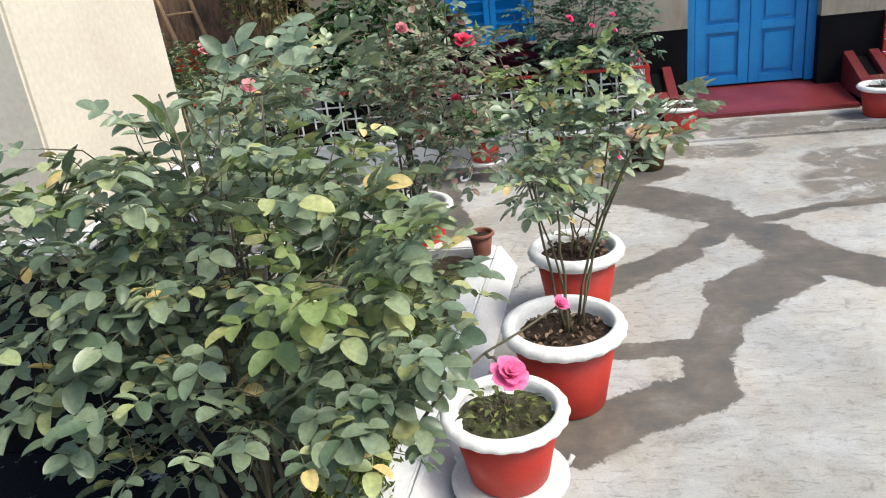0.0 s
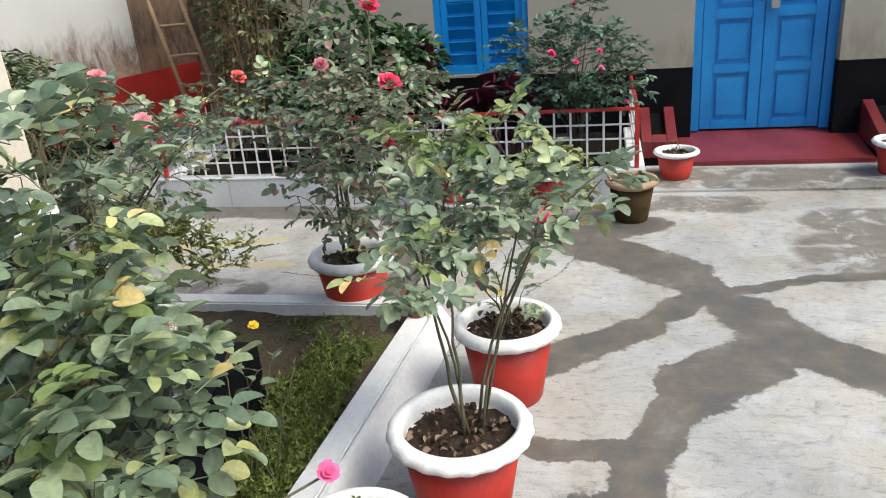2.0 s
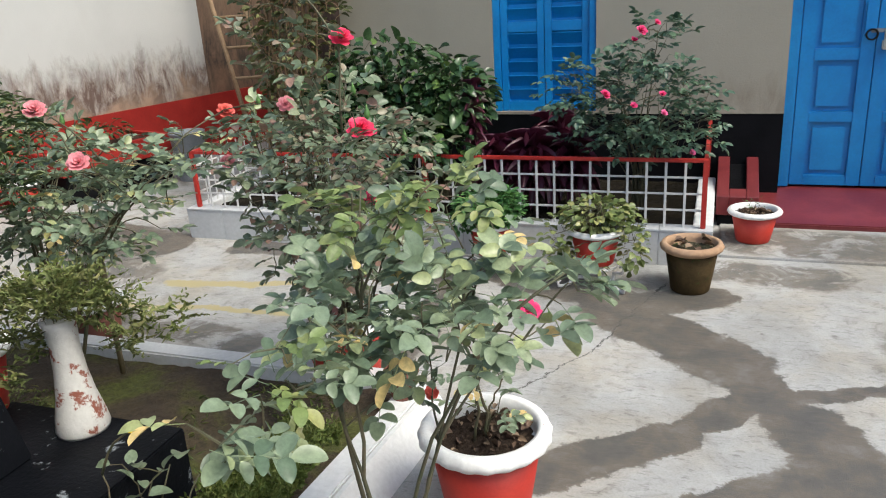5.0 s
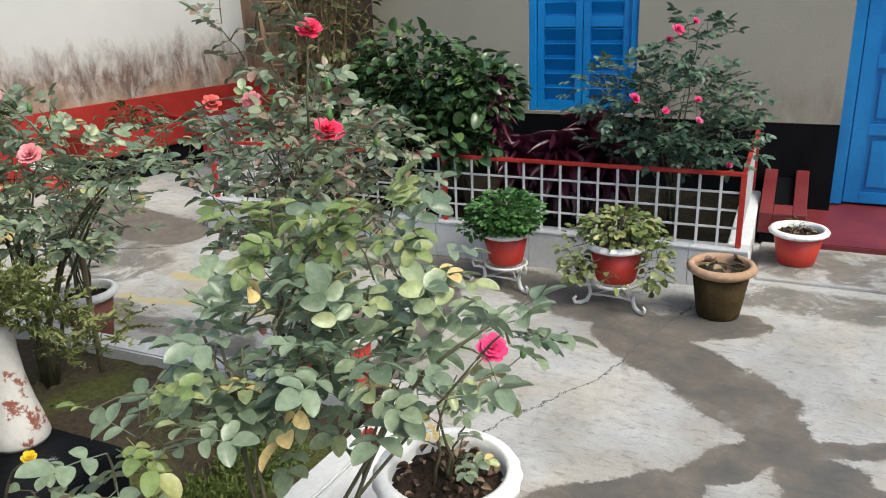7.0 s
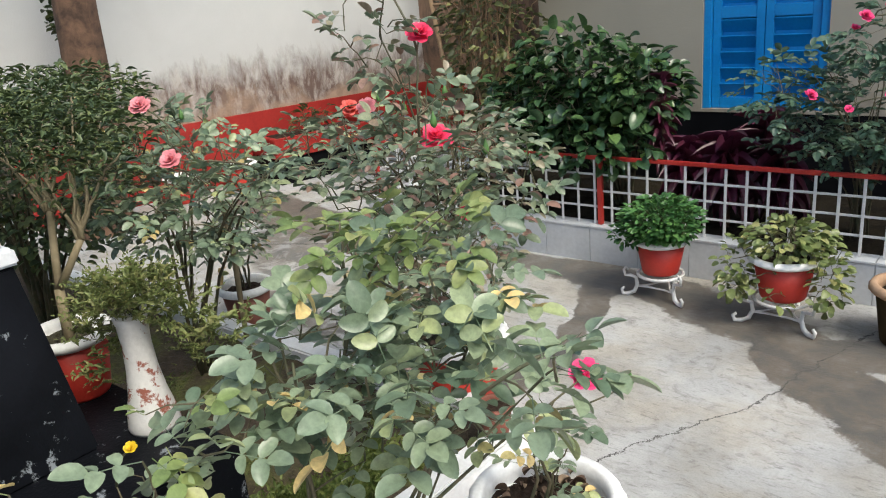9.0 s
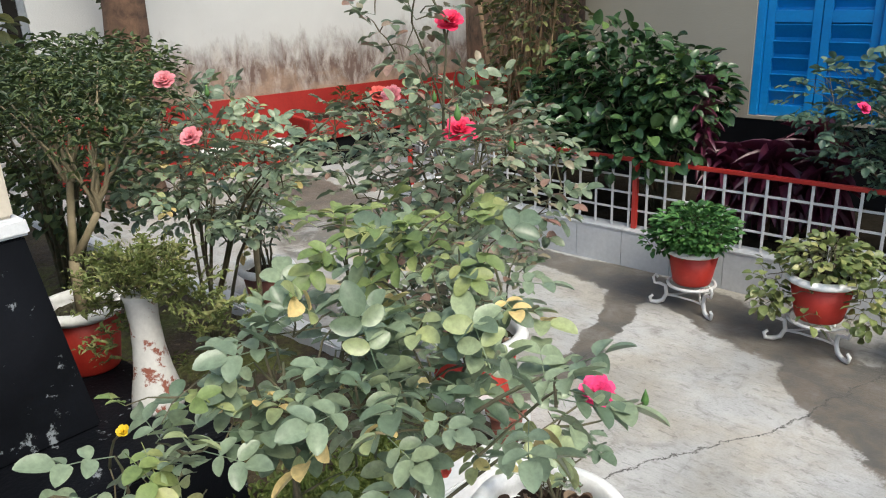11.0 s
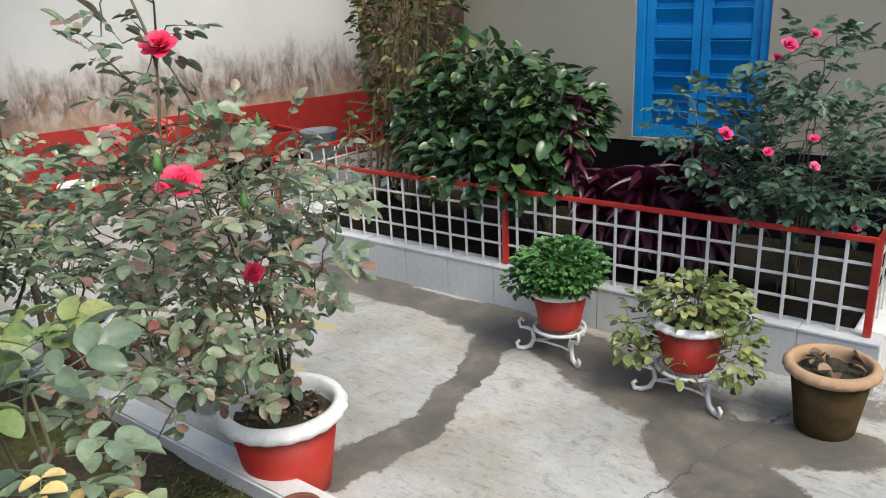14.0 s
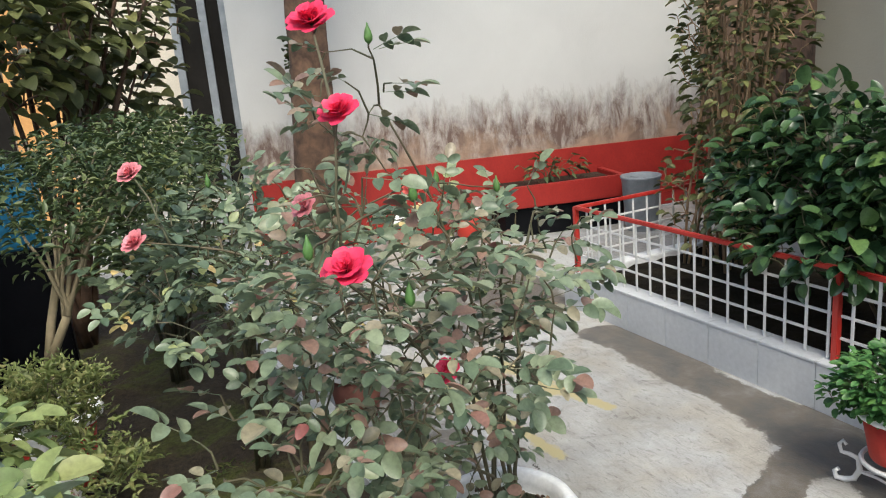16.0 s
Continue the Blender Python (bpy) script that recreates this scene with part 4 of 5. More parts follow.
def garden_column():
    c = thing("garden_column", (-1.70, 2.05, 0), "broad cream pier on a flared black base and black slab", "column")
    part("slab", box(-0.75, 0.735, -0.75, 0.69, 0.0, 0.37, 0.006), M_BLACK_WORN, c, "broad black-painted slab")

    def frustum(x0, y0, x1, y1, z0, z1, bev=0.008):
        bm = bmesh.new()
        v = [bm.verts.new((sx * a, sy * b, z)) for a, b, z in ((x0, y0, z0), (x1, y1, z1)) for sx, sy in ((-1, -1), (1, -1), (1, 1), (-1, 1))]
        for q in ((3, 2, 1, 0), (4, 5, 6, 7), (0, 1, 5, 4), (1, 2, 6, 5), (2, 3, 7, 6), (3, 0, 4, 7)):
            bm.faces.new([v[i] for i in q])
        bmesh.ops.bevel(bm, geom=bm.edges[:], offset=bev, segments=2, affect="EDGES")
        return bm
    part("base", frustum(0.40, 0.44, 0.31, 0.38, 0.371, 0.96), M_BLACK_WORN, c, "flared black base, paint chipped")
    part("ledge", frustum(0.325, 0.395, 0.32, 0.39, 0.961, 1.01), M_WHITE, c, "white ledge")
    part("shaft", frustum(0.30, 0.37, 0.285, 0.355, 1.011, 3.0), M_CREAM, c, "cream-painted shaft")


garden_column()

# ---- left wall with its red band and planter ----
LW = pose(-5.2, 5.66, 0, 0, 0, -math.degrees(math.atan2(0.6, 2.34)))   # local y runs along the wall


def on_left_wall(ob):
    ob.matrix_world = LW @ ob.matrix_world
    return ob


struct(on_left_wall(part("wall_west", box(-0.25, 0, -1.55, 2.5, 0.62, 3.6), M_WALL_LEFT)), "white limewashed wall with brown rising damp above a red band", "wall")
struct(on_left_wall(part("wall_band", box(-0.246, 0.012, -1.55, 3.38, 0.0, 0.62, 0.003), M_RED)), "bright red painted band along the foot of the wall", "plinth")


def wall_trough():
    t = tagged(on_left_wall(new("planter_trough")), "long red planter trough with black-painted foot along the wall", "planter")
    part("foot", box(0.03, 0.50, 0.45, 1.5, 0, 0.24, 0.005), M_BLACK, t, "black foot")
    part("front_panel", box(0.47, 0.53, 0.42, 1.53, 0.241, 0.42, 0.006), M_RED, t)
    for y in (0.42, 1.47):
        part("end_panel", box(0.014, 0.469, y, y + 0.06, 0.241, 0.42, 0.006), M_RED, t)
    part("soil", box(0.014, 0.469, 0.481, 1.469, 0.25, 0.38), M_SOIL, t)
    return t


trough = wall_trough()
struct(on_left_wall(part("wall_west_end", box(-0.25, -0.003, 2.501, 3.38, 0.62, 3.4), M_BROWNWALL)), "brown damp-stained end of the left wall", "wall")
struct(part("wall_passage", wall_pieces(-5.2, -2.0, 8.96, 9.16, 0, 3.4, [(-3.35, -2.8, -1, 1.95)]), M_BROWNWALL), "brown damp-stained wall across the side passage", "wall")
# shade beyond the passage doorway is put into this wall's dark colour
struct(part("wall_passage_end", box(-5.0, -2.0, 9.4, 9.6, 0, 3.4), M_DARK), "wall beyond the passage doorway, coloured dark for its shade", "wall")
struct(on_left_wall(part("wall_return", box(-3.0, -0.251, -1.55, -1.35, 0, 3.4), M_WALL_LEFT)), "end return of the white wall", "wall")
struct(part("wall_far_west", box(-9.2, -9.0, -4, 9, 0, 3.2), M_CREAM), "distant cream boundary wall", "wall")
# strip added for the sunlit part of the wall, glow painted as orange
struct(part("wall_sunlit", box(-8.995, -8.90, 2.42, 2.92, 0, 2.6), M_SUN_ORANGE), "strip of a distant house wall, sunlight put into its orange", "wall")
# flat dark panels on the far wall, painted as the shade inside doorways
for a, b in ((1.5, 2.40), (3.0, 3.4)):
    struct(part("opening_shade", box(-8.995, -8.93, a, b, 0.0, 2.5), M_DARK), "flat dark panel painted as doorway shade on a distant house", "door")
struct(part("wall_south", box(-9.0, 6.0, -4.2, -4.0, 0, 2.6), M_WALL_BACK), "plain boundary wall", "wall")
struct(part("wall_east", box(6.0, 6.2, -4.0, 9.4, 0, 2.6), M_WALL_BACK), "plain boundary wall", "wall")


def window_far():
    w = struct(on_left_wall(new("window_3")), "grey-white window frame with dark panes at the wall's end", "window")
    for y in (-1.98, -1.76, -1.60):
        part("window_frame", box(-0.16, -0.06, y, y + 0.06, 0.6, 2.6, 0.004), M_GREY, w)
    part("pane", box(-0.12, -0.10, -1.92, -1.60, 0.6, 2.6), M_DARK, w)


window_far()


# ---- pots ----
def pot_parts(parent, r, h, soil=M_SOIL, body=M_POT, rim=M_RIM, lip=0.05, at=(0, 0, 0), wave=20, seed=0):
    """A flower pot: tapered hollow body, broad scalloped rim, crumbly soil."""
    ax, ay, az = at
    b = part("pot", lathe([(r * 0.60, 0), (r * 0.63, 0.008), (r * 0.84, h * 0.86), (r * 0.80, h * 0.86), (r * 0.78, h * 0.7)], 40), body, parent, "", True)
    b.location = at
    e = r * 1.0
    rm = part("rim", lathe([(r * 0.80, h * 0.80), (e * 0.93, h * 0.845), (e, h * 0.89), (e, h * 0.93), (e * 0.95, h * 0.985), (e * 0.86, h), (e * 0.80, h * 0.985), (e * 0.775, h * 0.88), (e * 0.775, h * 0.72)], 96, ({1, 2, 3}, wave, r * 0.013)), rim, b, "painted scalloped rim", True)
    bm = bmesh.new()
    rng = random.Random(seed + int(r * 1000))
    rings = [[bm.verts.new((0, 0, h * 0.86))]]
    for k in range(1, 9):
        q = r * 0.785 * k / 8
        rings.append([bm.verts.new((q * math.cos(2 * math.pi * s / 36), q * math.sin(2 * math.pi * s / 36), h * (0.86 - 0.05 * (k / 8) ** 2) + rng.uniform(-0.010, 0.012) * (r / 0.2))) for s in range(36)])
    for s in range(36):
        bm.faces.new((rings[0][0], rings[1][s], rings[1][(s + 1) % 36]))
    for a, c in zip(rings[1:], rings[2:]):
        for s in range(36):
            bm.faces.new((a[s], c[s], c[(s + 1) % 36], a[(s + 1) % 36]))
    sl = part("soil", bm, soil, parent, "", True)
    sl.location = at
    # clods and fallen bits on the soil
    cl = bmesh.new()
    for _ in range(26):
        a, q, s = rng.uniform(0, 6.28), r * 0.68 * math.sqrt(rng.random()), rng.uniform(0.006, 0.02) * (r / 0.2)
        bmesh.ops.create_icosphere(cl, subdivisions=1, radius=s, matrix=Matrix.LocRotScale((q * math.cos(a), q * math.sin(a), h * 0.855), Euler((rng.random() * 3, rng.random() * 3, 0)), (1, rng.uniform(0.5, 1), rng.uniform(0.4, 0.8))))
    c = part("crumbled_soil", cl, soil, parent)
    c.location = at
    c["kind"] = "stuff"
    return b


def iron_stand(parent, r, h):
    """Curled white iron pot stand: a ring on three S-shaped feet."""
    ring = [(r * math.cos(2 * math.pi * k / 24), r * math.sin(2 * math.pi * k / 24), h - 0.008) for k in range(25)]
    part("ring", tube(ring, 0.008), M_BAR, parent)
    for k in range(3):
        a = radians(-35 + 120 * k)
        prof = [(r * 1.42, h + 0.012), (r * 1.52, h + 0.026), (r * 1.62, h + 0.010), (r * 1.55, h - 0.018), (r * 1.32, h - 0.020), (r * 1.08, h - 0.030), (r * 1.02, h * 0.45), (r * 1.16, 0.022), (r * 1.42, 0.010), (r * 1.66, 0.012), (r * 1.72, 0.034), (r * 1.60, 0.046)]
        part("leg", tube([(q * math.cos(a), q * math.sin(a), z) for q, z in prof], [0.006, 0.006, 0.007, 0.007, 0.008, 0.009, 0.010, 0.011, 0.011, 0.010, 0.008, 0.007], 8), M_BAR, parent, "", True)
        cr = [(q * r * math.cos(a + s), q * r * math.sin(a + s), h * 0.4) for q, s in ((1.02, 0), (0.55, 0.25), (0.40, 1.05), (0.55, 1.84), (1.02, 2.09))]
        part("brace", tube(cr, 0.005), M_BAR, parent)


def potted(name, xy, r, h, label, category="potted plant", group="", **kw):
    t = thing(name, (xy[0], xy[1], kw.pop("z", 0.0)), label, category, group)
    pot_parts(t, r, h, **kw)
    return t


ROW = "red pots along the kerb"
pot_a = potted("potted_rose", (-0.165, 2.37), 0.22, 0.33, "tall sparse rose in a red pot with white scalloped rim", group=ROW)
pot_b = potted("potted_rose", (-0.10, 3.04), 0.205, 0.33, "young rose shoots in a red pot with white rim", group=ROW, seed=3)
pot_0 = potted("potted_rose", (-0.35, 1.89), 0.195, 0.25, "red pot of mossy soil with low green shoots", group=ROW, soil=M_MOSS, seed=5, z=0.06)
pot_m = potted("potted_rose", (-0.925, 3.74), 0.21, 0.32, "tall crimson rose bush in a white-rimmed red pot", group=ROW, soil=M_MOSS, seed=6)
st = thing("pot_stand", (-0.35, 1.89, 0), "low white painted stand under a red pot", "pot stand", "pot stands")
part("plate", lathe([(0.17, 0.035), (0.185, 0.042), (0.185, 0.056), (0.17, 0.0595)], 32), M_BAR, st)
for k in range(3):
    a = radians(30 + 120 * k)
    part("foot", tube([(0.13 * math.cos(a), 0.13 * math.sin(a), 0.035), (0.17 * math.cos(a), 0.17 * math.sin(a), 0.014), (0.21 * math.cos(a), 0.21 * math.sin(a), 0.012), (0.225 * math.cos(a), 0.225 * math.sin(a), 0.035)], 0.010, 8), M_BAR, st, "", True)

pot_c = potted("potted_rose", (-2.32, 3.80), 0.145, 0.25, "leafy pink rose in a small white-rimmed red pot behind the kerb", group=ROW, body=M_CLAY, seed=8)
pot_e = potted("clay_pot", (-0.553, 3.46), 0.068, 0.12, "small plain brown clay pot standing on the kerb corner", "flower pot", body=M_CLAY, rim=M_CLAY, wave=0, z=0.125, seed=9)
pot_w = potted("flower_pot", (0.76, 5.87), 0.155, 0.20, "squat red pot with broad white rim and seedlings by the step", "flower pot", "pots by the doorstep", z=0.0145, seed=10)
pot_x = potted("flower_pot", (2.17, 5.88), 0.165, 0.23, "red pot with white rim holding dry cuttings by the step", "flower pot", "pots by the doorstep", z=0.0145, seed=11)
pot_y = potted("clay_pot", (0.43, 5.05), 0.158, 0.265, "mossy brown clay pot with pale terracotta rim and dry leaves", "flower pot", "mossy clay pots", body=M_MOSSY, rim=M_TERRA, soil=M_MOSS, seed=12)
pot_z = potted("clay_pot", (2.50, 5.15), 0.19, 0.30, "mossy clay pot with terracotta rim and a reddish succulent", "flower pot", "mossy clay pots", body=M_MOSSY, rim=M_TERRA, soil=M_MOSS, seed=13)


def stand_pot(xy, r, h, label, seed):
    t = thing("potted_plant", (*xy, 0), label, "potted plant", "pots on iron stands")
    iron_stand(t, r * 0.78, 0.13)
    pot_parts(t, r, h, at=(0, 0, 0.132), seed=seed)
    return t


herb = stand_pot((-0.66, 5.08), 0.142, 0.185, "bushy green herb in a red pot on a white iron stand", 21)
trail = stand_pot((-0.06, 5.02), 0.155, 0.20, "trailing creeper in a red pot on a white curled iron stand", 22)

# ---- plants ----
bush_1 = thing("rose_bush", (-0.85, 1.2, 0.07), "dense leafy rose bush with pink blooms in the garden bed", "rose bush", "roses in the bed")
plant(bush_1, (-0.85, 1.35, 0.05), [((-0.86, 1.46, 1.02), (0.40, 0.34, 0.24), 320), ((-0.54, 1.32, 0.95), (0.17, 0.26, 0.17), 110), ((-0.70, 1.60, 1.28), (0.18, 0.20, 0.20), 46), ((-0.88, 1.30, 1.32), (0.28, 0.25, 0.14), 34), ((-0.52, 1.20, 0.72), (0.10, 0.14, 0.12), 26), ((-0.95, 1.30, 0.58), (0.25, 0.20, 0.14), 34), ((-1.18, 1.32, 1.02), (0.24, 0.24, 0.20), 100), ((-0.80, 1.14, 0.84), (0.30, 0.16, 0.14), 60)],
      24, 0.047, M_LEAF, 101, single_leaves=270, single_mat=M_LEAFO, blooms=[((-0.16, 1.37, 0.91), "bright", 0.030), ((-0.26, 1.23, 0.84), "bright", 0.045)])

# lighter leaves over the crown: the light on its top given as lime colour
plant(bush_1, (-0.85, 1.40, 0.80), [((-0.86, 1.42, 1.22), (0.38, 0.32, 0.07), 32), ((-0.56, 1.24, 1.10), (0.16, 0.22, 0.05), 24)], 5, 0.045, M_LEAF_LIME, 133, cane_r=(0.004, 0.002), foliage_label="lime-green top leaves, young growth and painted light")

# the tall rose: layers of leaves on long canes, one cane arching out over the yard
plant(pot_a, (-0.165, 2.37, 0.28), [((-0.20, 2.46, 0.95), (0.12, 0.13, 0.11), 64), ((0.02, 2.42, 0.98), (0.12, 0.11, 0.08), 34), ((-0.04, 2.62, 1.08), (0.13, 0.12, 0.08), 34), ((-0.22, 2.17, 0.91), (0.08, 0.12, 0.05), 20), ((-0.18, 1.90, 0.98), (0.06, 0.06, 0.03), 4), ((-0.06, 2.68, 0.76), (0.12, 0.10, 0.12), 20), ((-0.22, 2.55, 0.76), (0.09, 0.09, 0.08), 12)],
      4, 0.040, M_LEAF, 102, single_leaves=170, single_mat=M_LEAFO, cane_r=(0.0068, 0.0026), base_spread=0.07, sag=0.38, foliage_label="grey-green rose leaves", blooms=[((-0.13, 2.70, 0.62), "coral", 0.03)])
plant(pot_a, (-0.12, 2.40, 0.30), [((0.22, 2.49, 1.02), (0.07, 0.07, 0.06), 12), ((0.12, 2.46, 0.92), (0.07, 0.06, 0.06), 7)],
      2, 0.047, M_LEAF, 132, single_leaves=22, single_mat=M_LEAFO, cane_r=(0.006, 0.0026), sag=0.75, blooms=[((0.06, 2.98, 0.74), "magenta", 0.045)], buds=[(0.077, 3.166, 0.636)])
# young lime tips, their pale tone also standing for light from above
plant(pot_a, (-0.22, 2.56, 0.90), [((-0.24, 2.62, 1.14), (0.13, 0.09, 0.04), 24), ((-0.02, 2.60, 1.18), (0.10, 0.10, 0.03), 12), ((-0.24, 2.14, 0.96), (0.08, 0.10, 0.02), 5)], 4, 0.036, M_LEAF_LIME, 131, cane_r=(0.004, 0.002), foliage_label="lime-green top leaves, young growth and painted light")
plant(pot_b, (-0.10, 3.04, 0.28), [((-0.10, 3.04, 0.44), (0.11, 0.11, 0.09), 12), ((-0.06, 3.02, 0.58), (0.08, 0.08, 0.06), 6)], 3, 0.036, M_LEAF, 103, single_leaves=18, single_mat=M_LEAFO, cane_r=(0.005, 0.002))
plant(pot_0, (-0.35, 1.89, 0.27), [((-0.35, 1.89, 0.31), (0.13, 0.13, 0.03), 60)], 8, 0.025, M_GRASS, 104, maker=single(LANCE, 0.3, 0.2, 0.3), cane_r=(0.003, 0.001), rise=0.5, foliage_label="low mossy shoots")
plant(pot_m, (-0.925, 3.74, 0.27), [((-0.72, 3.42, 1.02), (0.38, 0.36, 0.28), 210), ((-0.55, 3.24, 1.06), (0.24, 0.22, 0.20), 60), ((-0.85, 3.52, 0.74), (0.26, 0.26, 0.24), 80), ((-0.86, 3.40, 1.44), (0.12, 0.12, 0.17), 22), ((-0.62, 3.28, 1.38), (0.12, 0.12, 0.12), 9), ((-0.50, 3.12, 0.86), (0.26, 0.22, 0.22), 56), ((-0.92, 3.84, 1.05), (0.20, 0.18, 0.20), 48), ((-0.93, 3.72, 0.62), (0.12, 0.12, 0.24), 26)],
      8, 0.037, M_LEAF_DK, 105, single_leaves=260, single_mat=M_LEAF_DK, blooms=[((-0.512, 3.231, 1.193), "crimson", 0.055), ((-0.57, 3.27, 1.465), "crimson", 0.044), ((-0.73, 3.29, 1.63), "crimson", 0.055), ((-0.60, 3.45, 0.91), "crimson", 0.034), ((-0.77, 3.24, 1.27), "pink", 0.034)], buds=[(-0.82, 3.44, 1.59), (-0.45, 3.15, 1.25), (-0.62, 3.42, 1.28), (-0.40, 3.3, 1.15)], cane_r=(0.0075, 0.0026), base_spread=0.05)
plant(pot_c, (-2.32, 3.80, 0.20), [((-2.28, 3.74, 0.52), (0.18, 0.14, 0.16), 46), ((-2.12, 3.66, 0.58), (0.14, 0.12, 0.08), 14)], 7, 0.038, M_LEAF, 106, single_leaves=40, single_mat=M_LEAFO, cane_r=(0.006, 0.0025), blooms=[((-2.0, 3.68, 0.67), "coral", 0.026)])
bush_2 = thing("rose_bush", (-2.0, 3.30, 0.07), "spreading rose bush with pale pink and coral blooms in the bed", "rose bush", "roses in the bed")
plant(bush_2, (-2.0, 3.30, 0.05), [((-1.98, 3.32, 0.92), (0.36, 0.34, 0.30), 250), ((-1.45, 3.12, 0.98), (0.26, 0.28, 0.20), 110), ((-1.48, 3.70, 1.03), (0.30, 0.18, 0.10), 34), ((-1.14, 3.78, 1.06), (0.34, 0.16, 0.09), 24), ((-1.52, 3.0, 1.2), (0.1, 0.1, 0.1), 8)],
      10, 0.039, M_LEAF, 116, single_leaves=210, single_mat=M_LEAFO, cane_r=(0.010, 0.003), blooms=[((-1.363, 2.947, 1.139), "pink", 0.042), ((-1.521, 2.977, 1.30), "pink", 0.042), ((-1.355, 3.745, 1.166), "coral", 0.042), ((-1.43, 3.81, 0.94), "pink", 0.038)], buds=[(-1.2, 3.75, 1.2), (-1.65, 3.2, 1.22), (-0.95, 3.8, 1.2), (-1.05, 3.72, 1.17)])
stake = thing("garden_stake", (-1.88, 3.455, 0.05), "rough grey-brown stick driven into the garden bed", "stake")
part("stick", tube([(0, 0, -0.02), (-0.012, 0.01, 0.25), (-0.006, 0.016, 0.5), (-0.03, 0.02, 0.78)], [0.013, 0.012, 0.013, 0.010], 8), M_TWIG, stake, "", True)

# clipped shrub in the red pot on the black slab
pot_l = potted("potted_shrub", (-1.70, 2.65), 0.145, 0.24, "bare-stemmed clipped shrub in a red pot beside the pier", z=0.3715, seed=31, soil=M_MOSS)
FORK_W, FORK_E = (-1.81, 2.74, 0.98), (-1.66, 2.75, 0.90)
for run, rad in (([(-1.70, 2.65, 0.56), (-1.715, 2.66, 0.66), (-1.73, 2.67, 0.74)], [0.019, 0.017, 0.016]),
                 ([(-1.73, 2.67, 0.735), (-1.76, 2.70, 0.86), FORK_W], [0.015, 0.013, 0.012]), ([(-1.73, 2.67, 0.735), (-1.69, 2.71, 0.82), FORK_E], [0.015, 0.013, 0.012])):
    part("limb", tube([Vector(p) - pot_l.location for p in run], rad, 8), M_TWIG, pot_l, "", True)
plant(pot_l, FORK_W, [((-2.30, 3.02, 1.30), (0.50, 0.42, 0.13), 1700), ((-2.65, 3.20, 1.24), (0.36, 0.35, 0.15), 600)], 7, 0.036, M_LEAF_SM, 107, maker=single(LANCE, 0.20, 0.2, 0.25), cane_mat=M_TWIG, cane_r=(0.0085, 0.0026), sag=0.45, twig_from=0.16, outward=0.3, base_spread=0.012, foliage_label="small clipped dark green leaves")
plant(pot_l, FORK_E, [((-1.86, 2.86, 1.24), (0.38, 0.32, 0.15), 1300), ((-1.62, 2.80, 1.12), (0.18, 0.18, 0.12), 200)], 7, 0.036, M_LEAF_SM, 117, maker=single(LANCE, 0.20, 0.2, 0.25), cane_mat=M_TWIG, cane_r=(0.0085, 0.0026), sag=0.45, twig_from=0.16, outward=0.3, base_spread=0.012, foliage_label="small clipped dark green leaves")


def sprig(rng, size):
    """A feathery upright shoot: a stalk with rows of tiny blades."""
    vs, fs = [], []
    v, f = blade(0.22, LANCE, 0.2, 0.3)
    for k in range(9):
        u = k / 8
        n = sum(len(a) for a in vs)
        w = turn(v * size * 0.42 * (1.1 - 0.6 * u), k * 2.4, 0.5) + np.array([0, u * size, 0])
        vs.append(w)
        fs.extend(tuple(i + n for i in q) for q in f)
    return np.concatenate(vs), fs


def vase_stand():
    x, y = -1.275, 2.66
    v = thing("planter_stand", (x, y, 0.371), "flaking white waisted clay stand with a feathery plant on top", "planter")
    part("body", lathe([(0.076, 0), (0.080, 0.012), (0.074, 0.05), (0.058, 0.12), (0.047, 0.20), (0.043, 0.28), (0.046, 0.34), (0.052, 0.37), (0.044, 0.37)], 32), M_VASE, v, "white paint flaking off red clay", True)
    plant(v, (x, y, 0.72), [((x + 0.01, y + 0.01, 0.81), (0.15, 0.15, 0.06), 210), ((x + 0.13, y + 0.10, 0.70), (0.07, 0.08, 0.13), 70), ((x - 0.13, y - 0.05, 0.66), (0.07, 0.07, 0.16), 70), ((x + 0.24, y + 0.14, 0.70), (0.10, 0.08, 0.08), 24)], 20, 0.062, M_FERN, 108, maker=sprig, cane_mat=M_STEM, cane_r=(0.0022, 0.0008), twig_from=0.05, sag=1.2, rise=0.4, outward=0.5, tilt=1.0, foliage_label="thin feathery leaves")


vase_stand()

# shrubs of the railed bed
hib = thing("shrub", (-1.25, 5.95, 0.15), "dense glossy dark green shrub behind the white railing", "shrub")
plant(hib, (-1.25, 5.95, 0.13), [((-1.42, 5.82, 0.88), (0.58, 0.34, 0.32), 900), ((-1.10, 5.75, 0.92), (0.30, 0.3, 0.24), 300), ((-1.35, 5.50, 0.66), (0.5, 0.16, 0.18), 210), ((-1.85, 5.85, 0.80), (0.32, 0.3, 0.3), 300), ((-1.5, 5.8, 1.18), (0.4, 0.25, 0.1), 90)], 22, 0.078, M_LEAF_HIB, 109, maker=single(OVAL, 0.36, 0.2, 0.3), cane_r=(0.010, 0.003), single_leaves=220, twig_from=0.14, rise=0.0, tilt=0.6)
bed_rose = thing("rose_bush", (0.08, 5.85, 0.15), "rose bush with magenta blooms behind the white railing", "rose bush", "roses in the bed")
